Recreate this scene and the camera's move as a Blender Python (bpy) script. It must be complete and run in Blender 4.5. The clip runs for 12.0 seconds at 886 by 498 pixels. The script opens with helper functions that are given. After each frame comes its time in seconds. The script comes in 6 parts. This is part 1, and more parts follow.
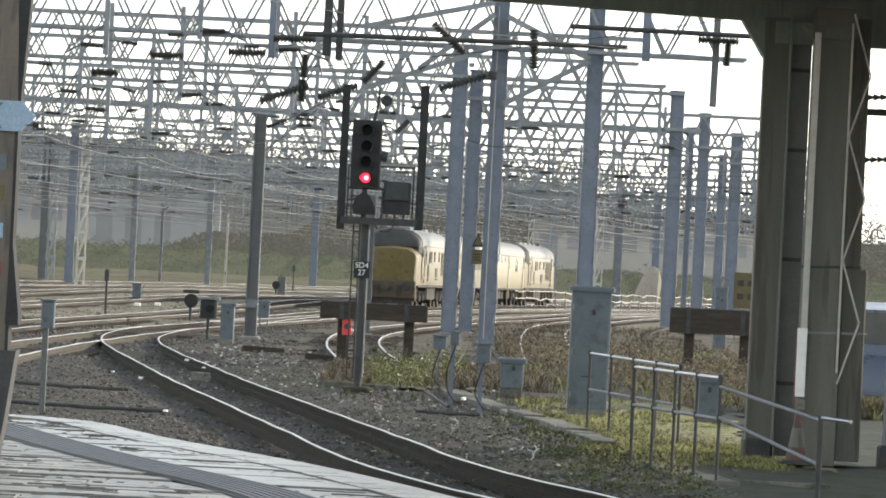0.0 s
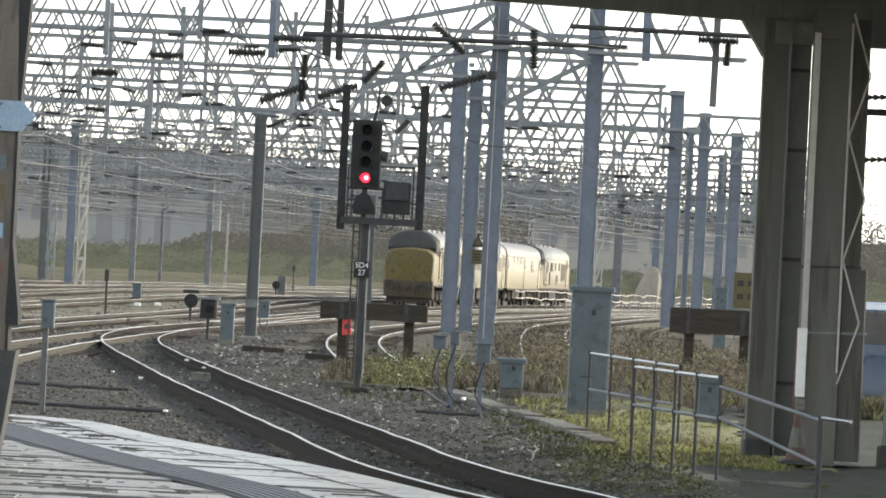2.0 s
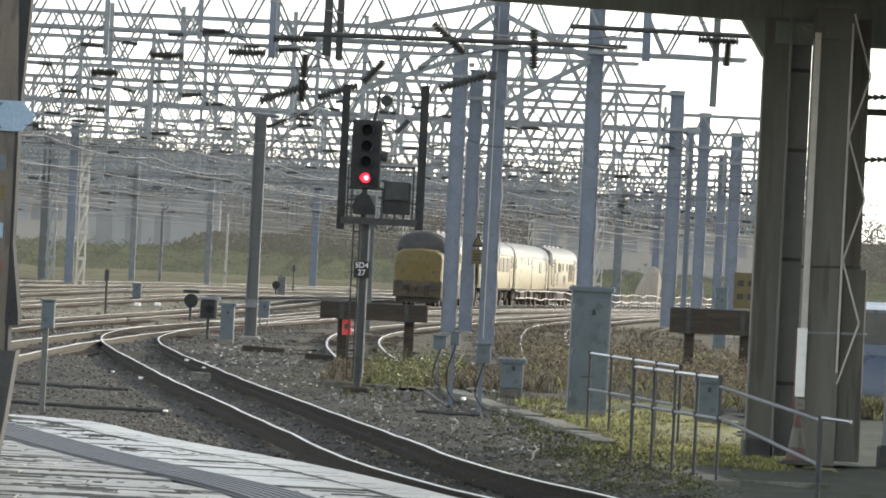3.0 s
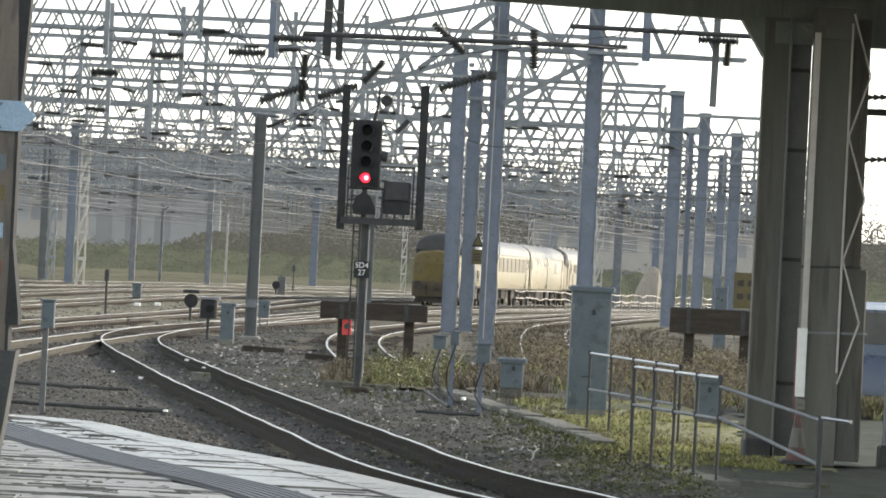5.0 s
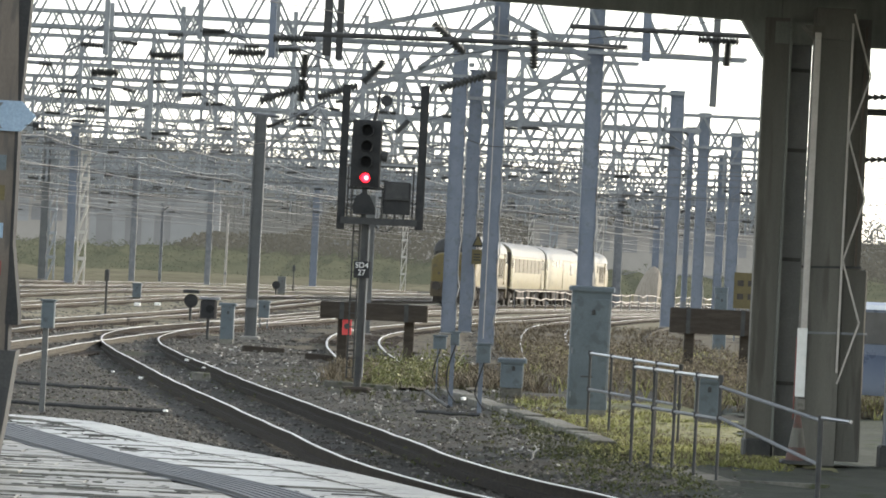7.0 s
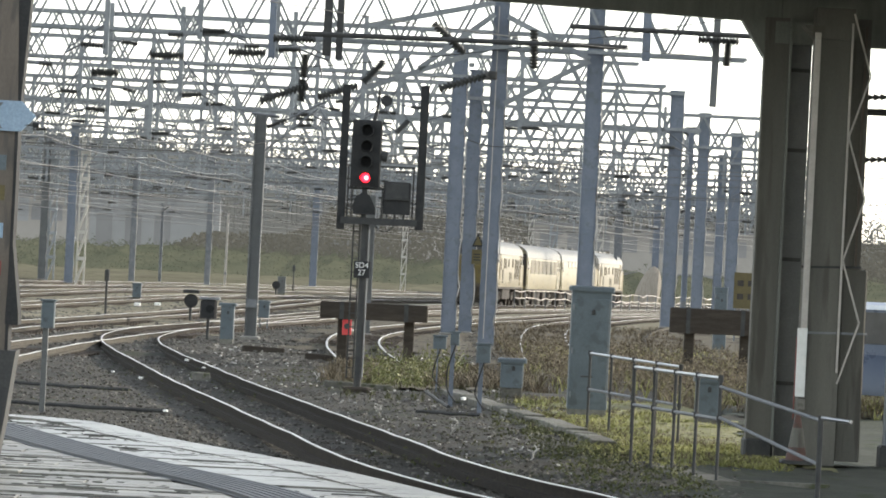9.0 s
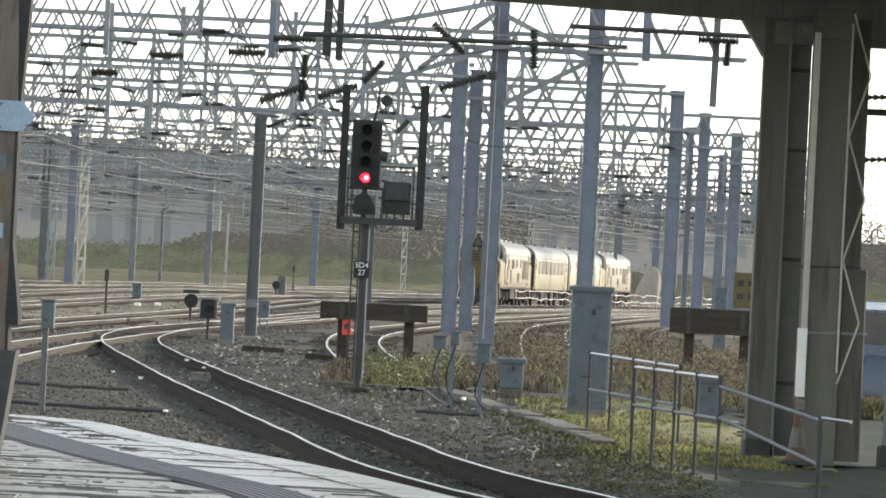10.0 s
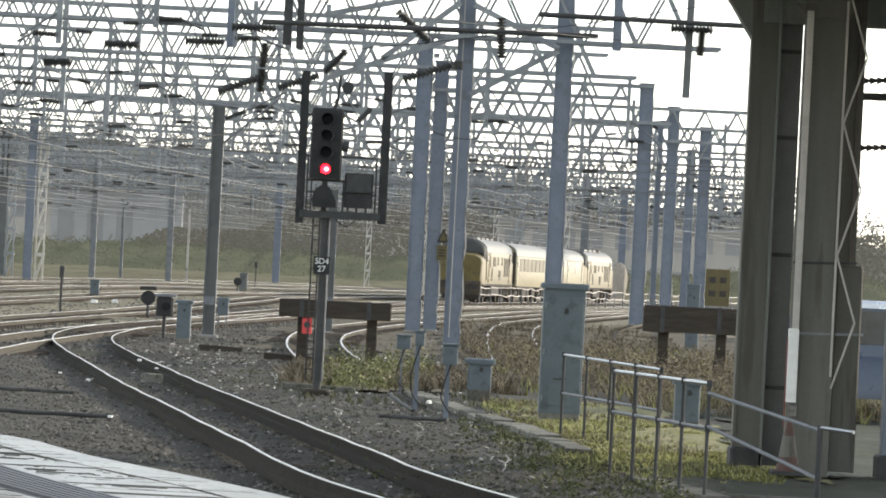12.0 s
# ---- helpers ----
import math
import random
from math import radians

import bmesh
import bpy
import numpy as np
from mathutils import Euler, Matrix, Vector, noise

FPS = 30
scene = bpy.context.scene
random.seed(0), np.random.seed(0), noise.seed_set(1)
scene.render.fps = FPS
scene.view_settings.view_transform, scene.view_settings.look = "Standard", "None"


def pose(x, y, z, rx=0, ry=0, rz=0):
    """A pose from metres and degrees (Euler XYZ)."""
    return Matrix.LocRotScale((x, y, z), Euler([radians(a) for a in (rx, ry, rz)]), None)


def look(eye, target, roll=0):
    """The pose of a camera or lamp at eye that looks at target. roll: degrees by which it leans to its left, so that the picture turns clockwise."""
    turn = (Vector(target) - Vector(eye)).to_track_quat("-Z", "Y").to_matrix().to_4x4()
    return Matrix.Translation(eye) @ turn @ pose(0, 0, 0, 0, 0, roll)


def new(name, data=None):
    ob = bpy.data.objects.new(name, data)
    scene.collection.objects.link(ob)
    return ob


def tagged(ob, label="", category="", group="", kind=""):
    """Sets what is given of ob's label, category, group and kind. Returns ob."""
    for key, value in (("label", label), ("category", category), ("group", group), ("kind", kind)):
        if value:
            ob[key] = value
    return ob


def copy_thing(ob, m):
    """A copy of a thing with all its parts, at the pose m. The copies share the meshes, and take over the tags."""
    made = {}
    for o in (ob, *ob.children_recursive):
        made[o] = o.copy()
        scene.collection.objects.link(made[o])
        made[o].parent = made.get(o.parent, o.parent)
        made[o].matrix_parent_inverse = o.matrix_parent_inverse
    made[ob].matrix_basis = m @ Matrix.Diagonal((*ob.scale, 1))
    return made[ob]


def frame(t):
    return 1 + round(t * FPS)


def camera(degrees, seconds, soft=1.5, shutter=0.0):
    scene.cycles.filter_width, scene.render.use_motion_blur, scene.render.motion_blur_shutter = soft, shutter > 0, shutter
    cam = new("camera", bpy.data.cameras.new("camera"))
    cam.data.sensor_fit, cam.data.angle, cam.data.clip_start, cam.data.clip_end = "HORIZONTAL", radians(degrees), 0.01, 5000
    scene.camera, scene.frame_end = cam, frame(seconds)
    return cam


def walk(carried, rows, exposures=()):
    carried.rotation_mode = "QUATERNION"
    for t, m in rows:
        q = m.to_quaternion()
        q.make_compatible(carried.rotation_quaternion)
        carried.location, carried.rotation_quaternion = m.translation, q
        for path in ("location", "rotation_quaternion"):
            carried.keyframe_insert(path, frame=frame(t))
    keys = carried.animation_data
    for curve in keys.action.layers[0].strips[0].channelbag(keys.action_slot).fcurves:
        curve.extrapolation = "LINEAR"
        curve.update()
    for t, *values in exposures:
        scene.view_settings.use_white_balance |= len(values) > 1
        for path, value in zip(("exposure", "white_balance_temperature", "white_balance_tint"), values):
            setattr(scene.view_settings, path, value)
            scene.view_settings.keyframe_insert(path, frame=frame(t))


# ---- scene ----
EYE_Z = 2.15
cam = camera(11.2, 12.0, soft=1.8)


def aim(pan, tilt, roll, x=0.0, y=0.0, z=EYE_Z):
    """Camera pose from degrees: pan to the right, tilt upwards, clockwise lean of the picture."""
    a, b = radians(pan), radians(tilt)
    way = Vector((math.sin(a) * math.cos(b), math.cos(a) * math.cos(b), math.sin(b)))
    eye = Vector((x, y, z))
    return look(eye, eye + way * 100, roll)


walk(cam, [
    (0.0, aim(0.0, 0.33, 2.85)),
    (10.5, aim(0.0, 0.33, 2.85)),
    (10.7, aim(-0.06, 0.375, 2.85)),
    (10.9, aim(-0.01, 0.405, 2.87)),
    (11.0, aim(0.097, 0.398, 2.843, y=0.3)),
    (11.1, aim(0.155, 0.408, 2.84, y=0.35)),
    (11.2, aim(0.315, 0.404, 2.81, y=0.4)),
    (11.3, aim(0.64, 0.402, 2.74, y=0.5)),
    (11.4, aim(0.715, 0.386, 2.7, y=0.6)),
    (11.5, aim(0.729, 0.371, 2.684, y=0.75)),
    (11.7, aim(0.615, 0.35, 2.76, y=2.1)),
    (12.0, aim(0.456, 0.307, 2.863, y=4.28)),
], exposures=[(0.0, 1.52, 6600, 10), (12.0, 1.52, 6600, 10)])

# ---- light ----
SUN_AZ, SUN_EL = radians(58), radians(17)
world = bpy.data.worlds.new("world")
scene.world = world
world.use_nodes = True
wn = world.node_tree.nodes
sky = wn.new("ShaderNodeTexSky")
sky.sky_type, sky.sun_disc = "NISHITA", False
sky.sun_elevation, sky.sun_rotation = SUN_EL, SUN_AZ
sky.air_density, sky.dust_density, sky.ozone_density = 1.0, 0.35, 1.0
wn["Background"].inputs["Strength"].default_value = 0.15
veil = wn.new("ShaderNodeHueSaturation")  # thin white cloud takes the blue out of the sky
veil.inputs["Saturation"].default_value = 0.4
world.node_tree.links.new(sky.outputs["Color"], veil.inputs["Color"])
world.node_tree.links.new(veil.outputs["Color"], wn["Background"].inputs["Color"])
sun = new("sun", bpy.data.lights.new("sun", "SUN"))
sun.data.energy, sun.data.angle, sun.data.color = 2.1, radians(0.6), (1.0, 0.9, 0.76)
sun_way = Vector((math.sin(SUN_AZ) * math.cos(SUN_EL), math.cos(SUN_AZ) * math.cos(SUN_EL), math.sin(SUN_EL)))
sun.matrix_world = look(sun_way * 400, (0, 0, 0))


# ---- materials ----
def surf(name, one, two, scale=6.0, rough=0.7, metal=0.0, bump=0.15, fine=60.0, wear=None, stretch=(1, 1, 1), island=False, vary=0.0, glow=None, spec=0.5):
    """Two-scale procedural surface: patches of two colours, fine grain relief, optional wear colour and variation per object."""
    m = bpy.data.materials.new(name)
    m.use_nodes = True
    n, l = m.node_tree.nodes, m.node_tree.links
    p = n["Principled BSDF"]
    tc = n.new("ShaderNodeTexCoord")
    mp = n.new("ShaderNodeMapping")
    mp.inputs["Scale"].default_value = stretch
    l.new(tc.outputs["Object"], mp.inputs["Vector"])
    big = n.new("ShaderNodeTexNoise")
    big.inputs["Scale"].default_value, big.inputs["Detail"].default_value, big.inputs["Roughness"].default_value = scale, 6.0, 0.65
    small = n.new("ShaderNodeTexNoise")
    small.inputs["Scale"].default_value, small.inputs["Detail"].default_value = fine, 4.0
    for t in (big, small):
        l.new(mp.outputs["Vector"], t.inputs["Vector"])
    ramp = n.new("ShaderNodeValToRGB")
    ramp.color_ramp.elements[0].position, ramp.color_ramp.elements[1].position = 0.33, 0.68
    ramp.color_ramp.elements[0].color, ramp.color_ramp.elements[1].color = (*one, 1), (*two, 1)
    l.new(big.outputs["Fac"], ramp.inputs["Fac"])
    colour = ramp.outputs["Color"]
    grain = n.new("ShaderNodeMix")
    grain.data_type, grain.blend_type = "RGBA", "OVERLAY"
    grain.inputs["Factor"].default_value = 0.35
    l.new(colour, grain.inputs["A"])
    l.new(small.outputs["Fac"], grain.inputs["B"])
    colour = grain.outputs["Result"]
    if wear:
        spots = n.new("ShaderNodeTexNoise")
        spots.inputs["Scale"].default_value, spots.inputs["Detail"].default_value = scale * 2.7, 8.0
        l.new(mp.outputs["Vector"], spots.inputs["Vector"])
        edge = n.new("ShaderNodeValToRGB")
        edge.color_ramp.elements[0].position, edge.color_ramp.elements[1].position = 0.56, 0.66
        l.new(spots.outputs["Fac"], edge.inputs["Fac"])
        mix = n.new("ShaderNodeMix")
        mix.data_type = "RGBA"
        l.new(edge.outputs["Color"], mix.inputs["Factor"])
        l.new(colour, mix.inputs["A"])
        mix.inputs["B"].default_value = (*wear, 1)
        colour = mix.outputs["Result"]
    if vary:
        src = n.new("ShaderNodeNewGeometry").outputs["Random Per Island"] if island else n.new("ShaderNodeObjectInfo").outputs["Random"]
        span = n.new("ShaderNodeMapRange")
        span.inputs["To Min"].default_value, span.inputs["To Max"].default_value = 1 - vary, 1 + vary
        l.new(src, span.inputs["Value"])
        hsv = n.new("ShaderNodeHueSaturation")
        l.new(span.outputs["Result"], hsv.inputs["Value"])
        l.new(colour, hsv.inputs["Color"])
        colour = hsv.outputs["Color"]
    l.new(colour, p.inputs["Base Color"])
    rr = n.new("ShaderNodeMapRange")
    rr.inputs["To Min"].default_value, rr.inputs["To Max"].default_value = max(0.04, rough - 0.14), min(1.0, rough + 0.14)
    l.new(big.outputs["Fac"], rr.inputs["Value"])
    l.new(rr.outputs["Result"], p.inputs["Roughness"])
    p.inputs["Metallic"].default_value, p.inputs["Specular IOR Level"].default_value = metal, spec
    if bump:
        b = n.new("ShaderNodeBump")
        b.inputs["Strength"].default_value, b.inputs["Distance"].default_value = bump, 0.02
        l.new(small.outputs["Fac"], b.inputs["Height"])
        l.new(b.outputs["Normal"], p.inputs["Normal"])
    if glow:
        p.inputs["Emission Color"].default_value, p.inputs["Emission Strength"].default_value = (*glow[0], 1), glow[1]
    return m


M = {}
M["ballast"] = surf("ballast", (0.025, 0.025, 0.021), (0.072, 0.067, 0.055), 0.45, 0.95, bump=1.0, fine=16.0, wear=(0.038, 0.042, 0.024), spec=0.15)
M["stone"] = surf("ballast_stone", (0.06, 0.057, 0.05), (0.17, 0.16, 0.14), 9.0, 0.9, bump=0.4, vary=0.5, island=True, spec=0.15)
# Dark enough to include the shade on the near line's rail sides.
M["rail_side"] = surf("dark_rail_side", (0.02, 0.018, 0.016), (0.045, 0.038, 0.03), 8.0, 0.9, 0.0, spec=0.12)
M["rail_dusty"] = surf("dusty_rusty_rail_side", (0.055, 0.05, 0.04), (0.1, 0.091, 0.073), 6.0, 0.9, 0.0, wear=(0.045, 0.042, 0.034), spec=0.15)
M["rail_top"] = surf("polished_rail_head", (0.38, 0.375, 0.36), (0.5, 0.49, 0.47), 2.0, 0.38, 1.0, bump=0.05, stretch=(3, 0.2, 3))
M["sleeper"] = surf("tarred_timber", (0.05, 0.042, 0.035), (0.11, 0.09, 0.07), 4.0, 0.9, bump=0.4, stretch=(1, 6, 1), vary=0.25, spec=0.15)
M["galv"] = surf("galvanised_steel", (0.13, 0.14, 0.15), (0.22, 0.23, 0.24), 3.0, 0.55, 0.55, bump=0.06)
M["truss"] = surf("weathered_galvanised_lattice", (0.185, 0.2, 0.208), (0.29, 0.308, 0.315), 1.5, 0.65, 0.35, bump=0.05)
M["mast"] = surf("blue_grey_steel_mast", (0.13, 0.155, 0.195), (0.175, 0.2, 0.24), 2.0, 0.6, 0.25, bump=0.06, wear=(0.13, 0.15, 0.17))
M["darksteel"] = surf("dark_weathered_steel", (0.04, 0.042, 0.043), (0.075, 0.075, 0.071), 3.0, 0.75, 0.2, bump=0.1, spec=0.25)
M["mast_dark"] = surf("dark_grey_mast_paint", (0.095, 0.1, 0.1), (0.14, 0.145, 0.143), 2.0, 0.6, 0.3, bump=0.08)
M["black"] = surf("black_signal_paint", (0.026, 0.027, 0.028), (0.046, 0.046, 0.045), 4.0, 0.75, bump=0.05, spec=0.12)
M["white"] = surf("white_paint", (0.68, 0.68, 0.64), (0.8, 0.8, 0.77), 5.0, 0.5, bump=0.05)
M["cabinet"] = surf("grey_blue_cabinet_paint", (0.078, 0.1, 0.112), (0.108, 0.133, 0.146), 2.0, 0.6, 0.1, bump=0.05, wear=(0.07, 0.085, 0.09))
M["timber"] = surf("weathered_dark_timber", (0.03, 0.025, 0.02), (0.065, 0.054, 0.042), 2.0, 0.9, bump=0.3, fine=18.0, stretch=(0.5, 1, 4), spec=0.2)
M["concrete"] = surf("stained_concrete", (0.16, 0.155, 0.135), (0.28, 0.265, 0.235), 2.0, 0.85, bump=0.3, wear=(0.1, 0.1, 0.08))
M["old_concrete"] = surf("mossy_dark_concrete", (0.085, 0.084, 0.07), (0.175, 0.167, 0.142), 2.0, 0.9, bump=0.5, fine=18.0, wear=(0.06, 0.066, 0.036), vary=0.3, spec=0.2)
M["slab"] = surf("damp_platform_slab", (0.125, 0.12, 0.1), (0.23, 0.222, 0.19), 3.5, 0.46, bump=0.6, fine=16.0, wear=(0.085, 0.085, 0.068), vary=0.25, spec=0.4)
M["wet_slab"] = surf("wet_smooth_platform_slab", (0.115, 0.11, 0.092), (0.2, 0.192, 0.164), 3.0, 0.33, bump=0.55, fine=11.0, wear=(0.075, 0.074, 0.06), vary=0.22, spec=0.42)
M["stud"] = surf("grimy_stud", (0.08, 0.08, 0.073), (0.15, 0.15, 0.135), 6.0, 0.8, bump=0.1, vary=0.3, island=True, spec=0.2)
M["tactile"] = surf("blue_grey_ribbed_strip", (0.028, 0.034, 0.041), (0.054, 0.062, 0.072), 3.0, 0.5, bump=0.25, spec=0.4)
M["pale_pipe"] = surf("grubby_cream_pipe_paint", (0.38, 0.35, 0.31), (0.5, 0.47, 0.43), 3.0, 0.6, bump=0.05)
# Paler than truss: the sun on the lattice legs is in this colour.
M["lattice_paint"] = surf("sunlit_pale_lattice_steel", (0.36, 0.345, 0.305), (0.48, 0.46, 0.41), 2.0, 0.65, bump=0.08)
# Faint glow paints the haze at 420 m onto the sheeting.
M["old_sheet"] = surf("grubby_buff_sheeting_haze_glow", (0.14, 0.127, 0.105), (0.23, 0.208, 0.175), 1.6, 0.9, bump=0.4, stretch=(4, 4, 0.25), glow=((0.4, 0.38, 0.33), 0.09), spec=0.1)
# Paler than galv: the sun's glint on the top rails is in this colour.
M["handrail"] = surf("sunlit_galvanised_tube", (0.34, 0.345, 0.35), (0.5, 0.505, 0.51), 5.0, 0.34, 0.9, bump=0.05)
M["old_yellow"] = surf("faded_ochre_board", (0.075, 0.06, 0.02), (0.12, 0.096, 0.034), 3.0, 0.6, bump=0.05)
M["red"] = surf("red_paint", (0.45, 0.03, 0.03), (0.6, 0.05, 0.05), 4.0, 0.5, bump=0.05)
M["dull_red"] = surf("dull_red_paint", (0.14, 0.03, 0.025), (0.2, 0.045, 0.035), 4.0, 0.6, bump=0.05)
M["lens"] = surf("lit_red_lens", (0.6, 0.0, 0.0), (0.7, 0.02, 0.02), 4.0, 0.3, bump=0.0, glow=((1.0, 0.004, 0.012), 6.0))
M["lens_off"] = surf("unlit_dark_lens", (0.014, 0.014, 0.015), (0.022, 0.022, 0.022), 4.0, 0.6, bump=0.0, spec=0.1)
M["lens_core"] = surf("lit_red_lens_core", (0.8, 0.2, 0.2), (0.9, 0.3, 0.3), 4.0, 0.3, bump=0.0, glow=((1.0, 0.35, 0.4), 2.0))
M["yellow"] = surf("warning_yellow_paint", (0.62, 0.42, 0.04), (0.75, 0.52, 0.06), 3.0, 0.5, bump=0.05)
M["porcelain"] = surf("grey_brown_porcelain", (0.035, 0.036, 0.034), (0.065, 0.066, 0.06), 6.0, 0.5, bump=0.0, spec=0.3)
M["wire"] = surf("copper_wire", (0.11, 0.105, 0.1), (0.17, 0.162, 0.15), 2.0, 0.5, 0.6, bump=0.0)
M["glass"] = surf("dark_window_glass", (0.02, 0.025, 0.03), (0.04, 0.045, 0.05), 2.0, 0.12, bump=0.0)
M["train_side"] = surf("dusty_cream_coach_paint", (0.178, 0.153, 0.086), (0.245, 0.214, 0.128), 0.7, 0.44, bump=0.05, wear=(0.115, 0.102, 0.064), stretch=(1, 0.6, 1.2))
M["loco_side"] = surf("weathered_tan_loco_paint", (0.13, 0.108, 0.062), (0.22, 0.19, 0.118), 0.75, 0.47, bump=0.06, wear=(0.09, 0.077, 0.048), stretch=(1, 0.8, 1.0))
M["train_yellow"] = surf("yellow_cab_end", (0.082, 0.06, 0.009), (0.115, 0.085, 0.016), 1.5, 0.6, bump=0.05, wear=(0.06, 0.046, 0.014))
M["train_roof"] = surf("grey_train_roof", (0.13, 0.126, 0.11), (0.2, 0.195, 0.175), 1.2, 0.5, bump=0.08, wear=(0.1, 0.096, 0.085))
M["train_dark"] = surf("grimy_underframe", (0.03, 0.028, 0.026), (0.08, 0.07, 0.06), 2.0, 0.85, 0.1, bump=0.2, spec=0.3)
M["train_panel"] = surf("dull_grey_grille_paint", (0.125, 0.112, 0.08), (0.18, 0.162, 0.12), 1.5, 0.7, bump=0.1)
M["train_grey"] = surf("brown_grey_lower_nose", (0.068, 0.055, 0.038), (0.105, 0.088, 0.063), 2.0, 0.75, bump=0.1, spec=0.2)
M["cab_dome"] = surf("grey_brown_cab_dome", (0.042, 0.042, 0.04), (0.065, 0.065, 0.061), 2.0, 0.7, bump=0.05, spec=0.3)
M["bleached"] = surf("bleached_twig", (0.34, 0.33, 0.3), (0.5, 0.48, 0.44), 6.0, 0.8, bump=0.1)
M["grass"] = surf("winter_grass", (0.185, 0.2, 0.062), (0.39, 0.37, 0.155), 1.2, 0.8, bump=0.0, vary=0.38, island=True, spec=0.15)
M["dry"] = surf("dry_brown_stems", (0.09, 0.075, 0.05), (0.205, 0.17, 0.118), 0.8, 0.85, bump=0.0, vary=0.38, island=True, spec=0.15)
M["low_weed"] = surf("dark_low_weeds", (0.035, 0.042, 0.018), (0.11, 0.115, 0.045), 1.5, 0.7, bump=0.0, vary=0.4, island=True, spec=0.2)
M["leaf"] = surf("bramble_leaf", (0.055, 0.066, 0.017), (0.16, 0.16, 0.042), 2.0, 0.65, bump=0.0, vary=0.4, island=True)
HAZE_GLOW = (0.36, 0.375, 0.36)  # air light over half a kilometre, painted on as a faint surface glow
# Far greenery glows faintly in place of haze in the air.
M["far_tree"] = surf("distant_trees_haze_glow", (0.036, 0.037, 0.032), (0.06, 0.059, 0.051), 0.05, 0.95, bump=0.0, vary=0.05, island=True, glow=(HAZE_GLOW, 0.132), spec=0.0)
M["far_scrub"] = surf("distant_scrub_haze_glow", (0.035, 0.041, 0.024), (0.075, 0.074, 0.046), 0.12, 0.95, bump=0.0, vary=0.1, island=True, glow=((0.33, 0.35, 0.28), 0.085), spec=0.0)
M["far_shrub"] = surf("distant_bare_shrubs_haze_glow", (0.036, 0.035, 0.027), (0.062, 0.058, 0.044), 0.2, 0.95, bump=0.0, vary=0.06, island=True, glow=((0.35, 0.345, 0.3), 0.1), spec=0.0)
M["yard_dirt"] = surf("dry_olive_yard_dirt", (0.115, 0.106, 0.072), (0.22, 0.2, 0.135), 0.35, 0.95, bump=0.5, fine=14.0, wear=(0.09, 0.086, 0.066), spec=0.15)
M["far_bank"] = surf("distant_straw_grass_haze_glow", (0.085, 0.08, 0.054), (0.14, 0.132, 0.092), 0.15, 0.95, bump=0.0, wear=(0.075, 0.08, 0.05), glow=((0.38, 0.36, 0.3), 0.06), spec=0.0)
# Far walls and roofs carry the same haze as faint emission.
M["far_wall"] = surf("distant_pale_cladding_haze_glow", (0.15, 0.155, 0.16), (0.2, 0.205, 0.21), 0.1, 0.8, bump=0.0, glow=(HAZE_GLOW, 0.11), spec=0.0)
M["far_roof"] = surf("distant_grey_roof_haze_glow", (0.11, 0.11, 0.115), (0.15, 0.15, 0.155), 0.1, 0.8, bump=0.0, glow=(HAZE_GLOW, 0.1), spec=0.0)
M["far_brick"] = surf("distant_brown_brick_haze_glow", (0.15, 0.135, 0.12), (0.195, 0.18, 0.16), 0.2, 0.9, bump=0.1, glow=(HAZE_GLOW, 0.155), spec=0.0)
M["turf"] = surf("patchy_winter_turf", (0.1, 0.106, 0.04), (0.25, 0.23, 0.105), 1.6, 0.9, bump=0.6, fine=30.0, wear=(0.13, 0.1, 0.06), spec=0.3)
M["earth"] = surf("brown_weedy_earth", (0.055, 0.049, 0.036), (0.12, 0.103, 0.072), 0.8, 0.95, bump=0.6, fine=18.0, wear=(0.065, 0.066, 0.035), spec=0.15)
# Soil colour darkened to hold the canopy shade by the columns.
M["soil"] = surf("shade_dark_soil", (0.036, 0.041, 0.03), (0.07, 0.075, 0.055), 1.0, 0.9, bump=0.6, fine=25.0, wear=(0.04, 0.05, 0.024), spec=0.15)
M["canopy"] = surf("dark_green_canopy_paint", (0.13, 0.138, 0.124), (0.19, 0.198, 0.178), 2.0, 0.75, bump=0.1, stretch=(3, 3, 0.4))
M["column"] = surf("grey_green_column_paint", (0.088, 0.085, 0.072), (0.135, 0.13, 0.11), 0.8, 0.7, bump=0.1, stretch=(3, 3, 0.3), wear=(0.075, 0.07, 0.058))
M["column_brown"] = surf("brown_painted_steel", (0.09, 0.074, 0.058), (0.145, 0.12, 0.096), 2.0, 0.65, bump=0.1, wear=(0.075, 0.066, 0.056), stretch=(3, 3, 0.6))
M["cone_orange"] = surf("grimy_faded_orange_plastic", (0.075, 0.04, 0.032), (0.11, 0.055, 0.043), 4.0, 0.75, bump=0.05, wear=(0.06, 0.05, 0.042))
M["sign_blue"] = surf("pale_blue_sign_face", (0.19, 0.28, 0.37), (0.25, 0.34, 0.43), 3.0, 0.45, bump=0.02)
M["car_blue"] = surf("dark_blue_car_paint", (0.045, 0.06, 0.09), (0.06, 0.078, 0.11), 2.0, 0.3, 0.2, bump=0.0)
M["car_silver"] = surf("silver_car_paint", (0.55, 0.6, 0.68), (0.62, 0.66, 0.74), 2.0, 0.25, 0.3, bump=0.0)


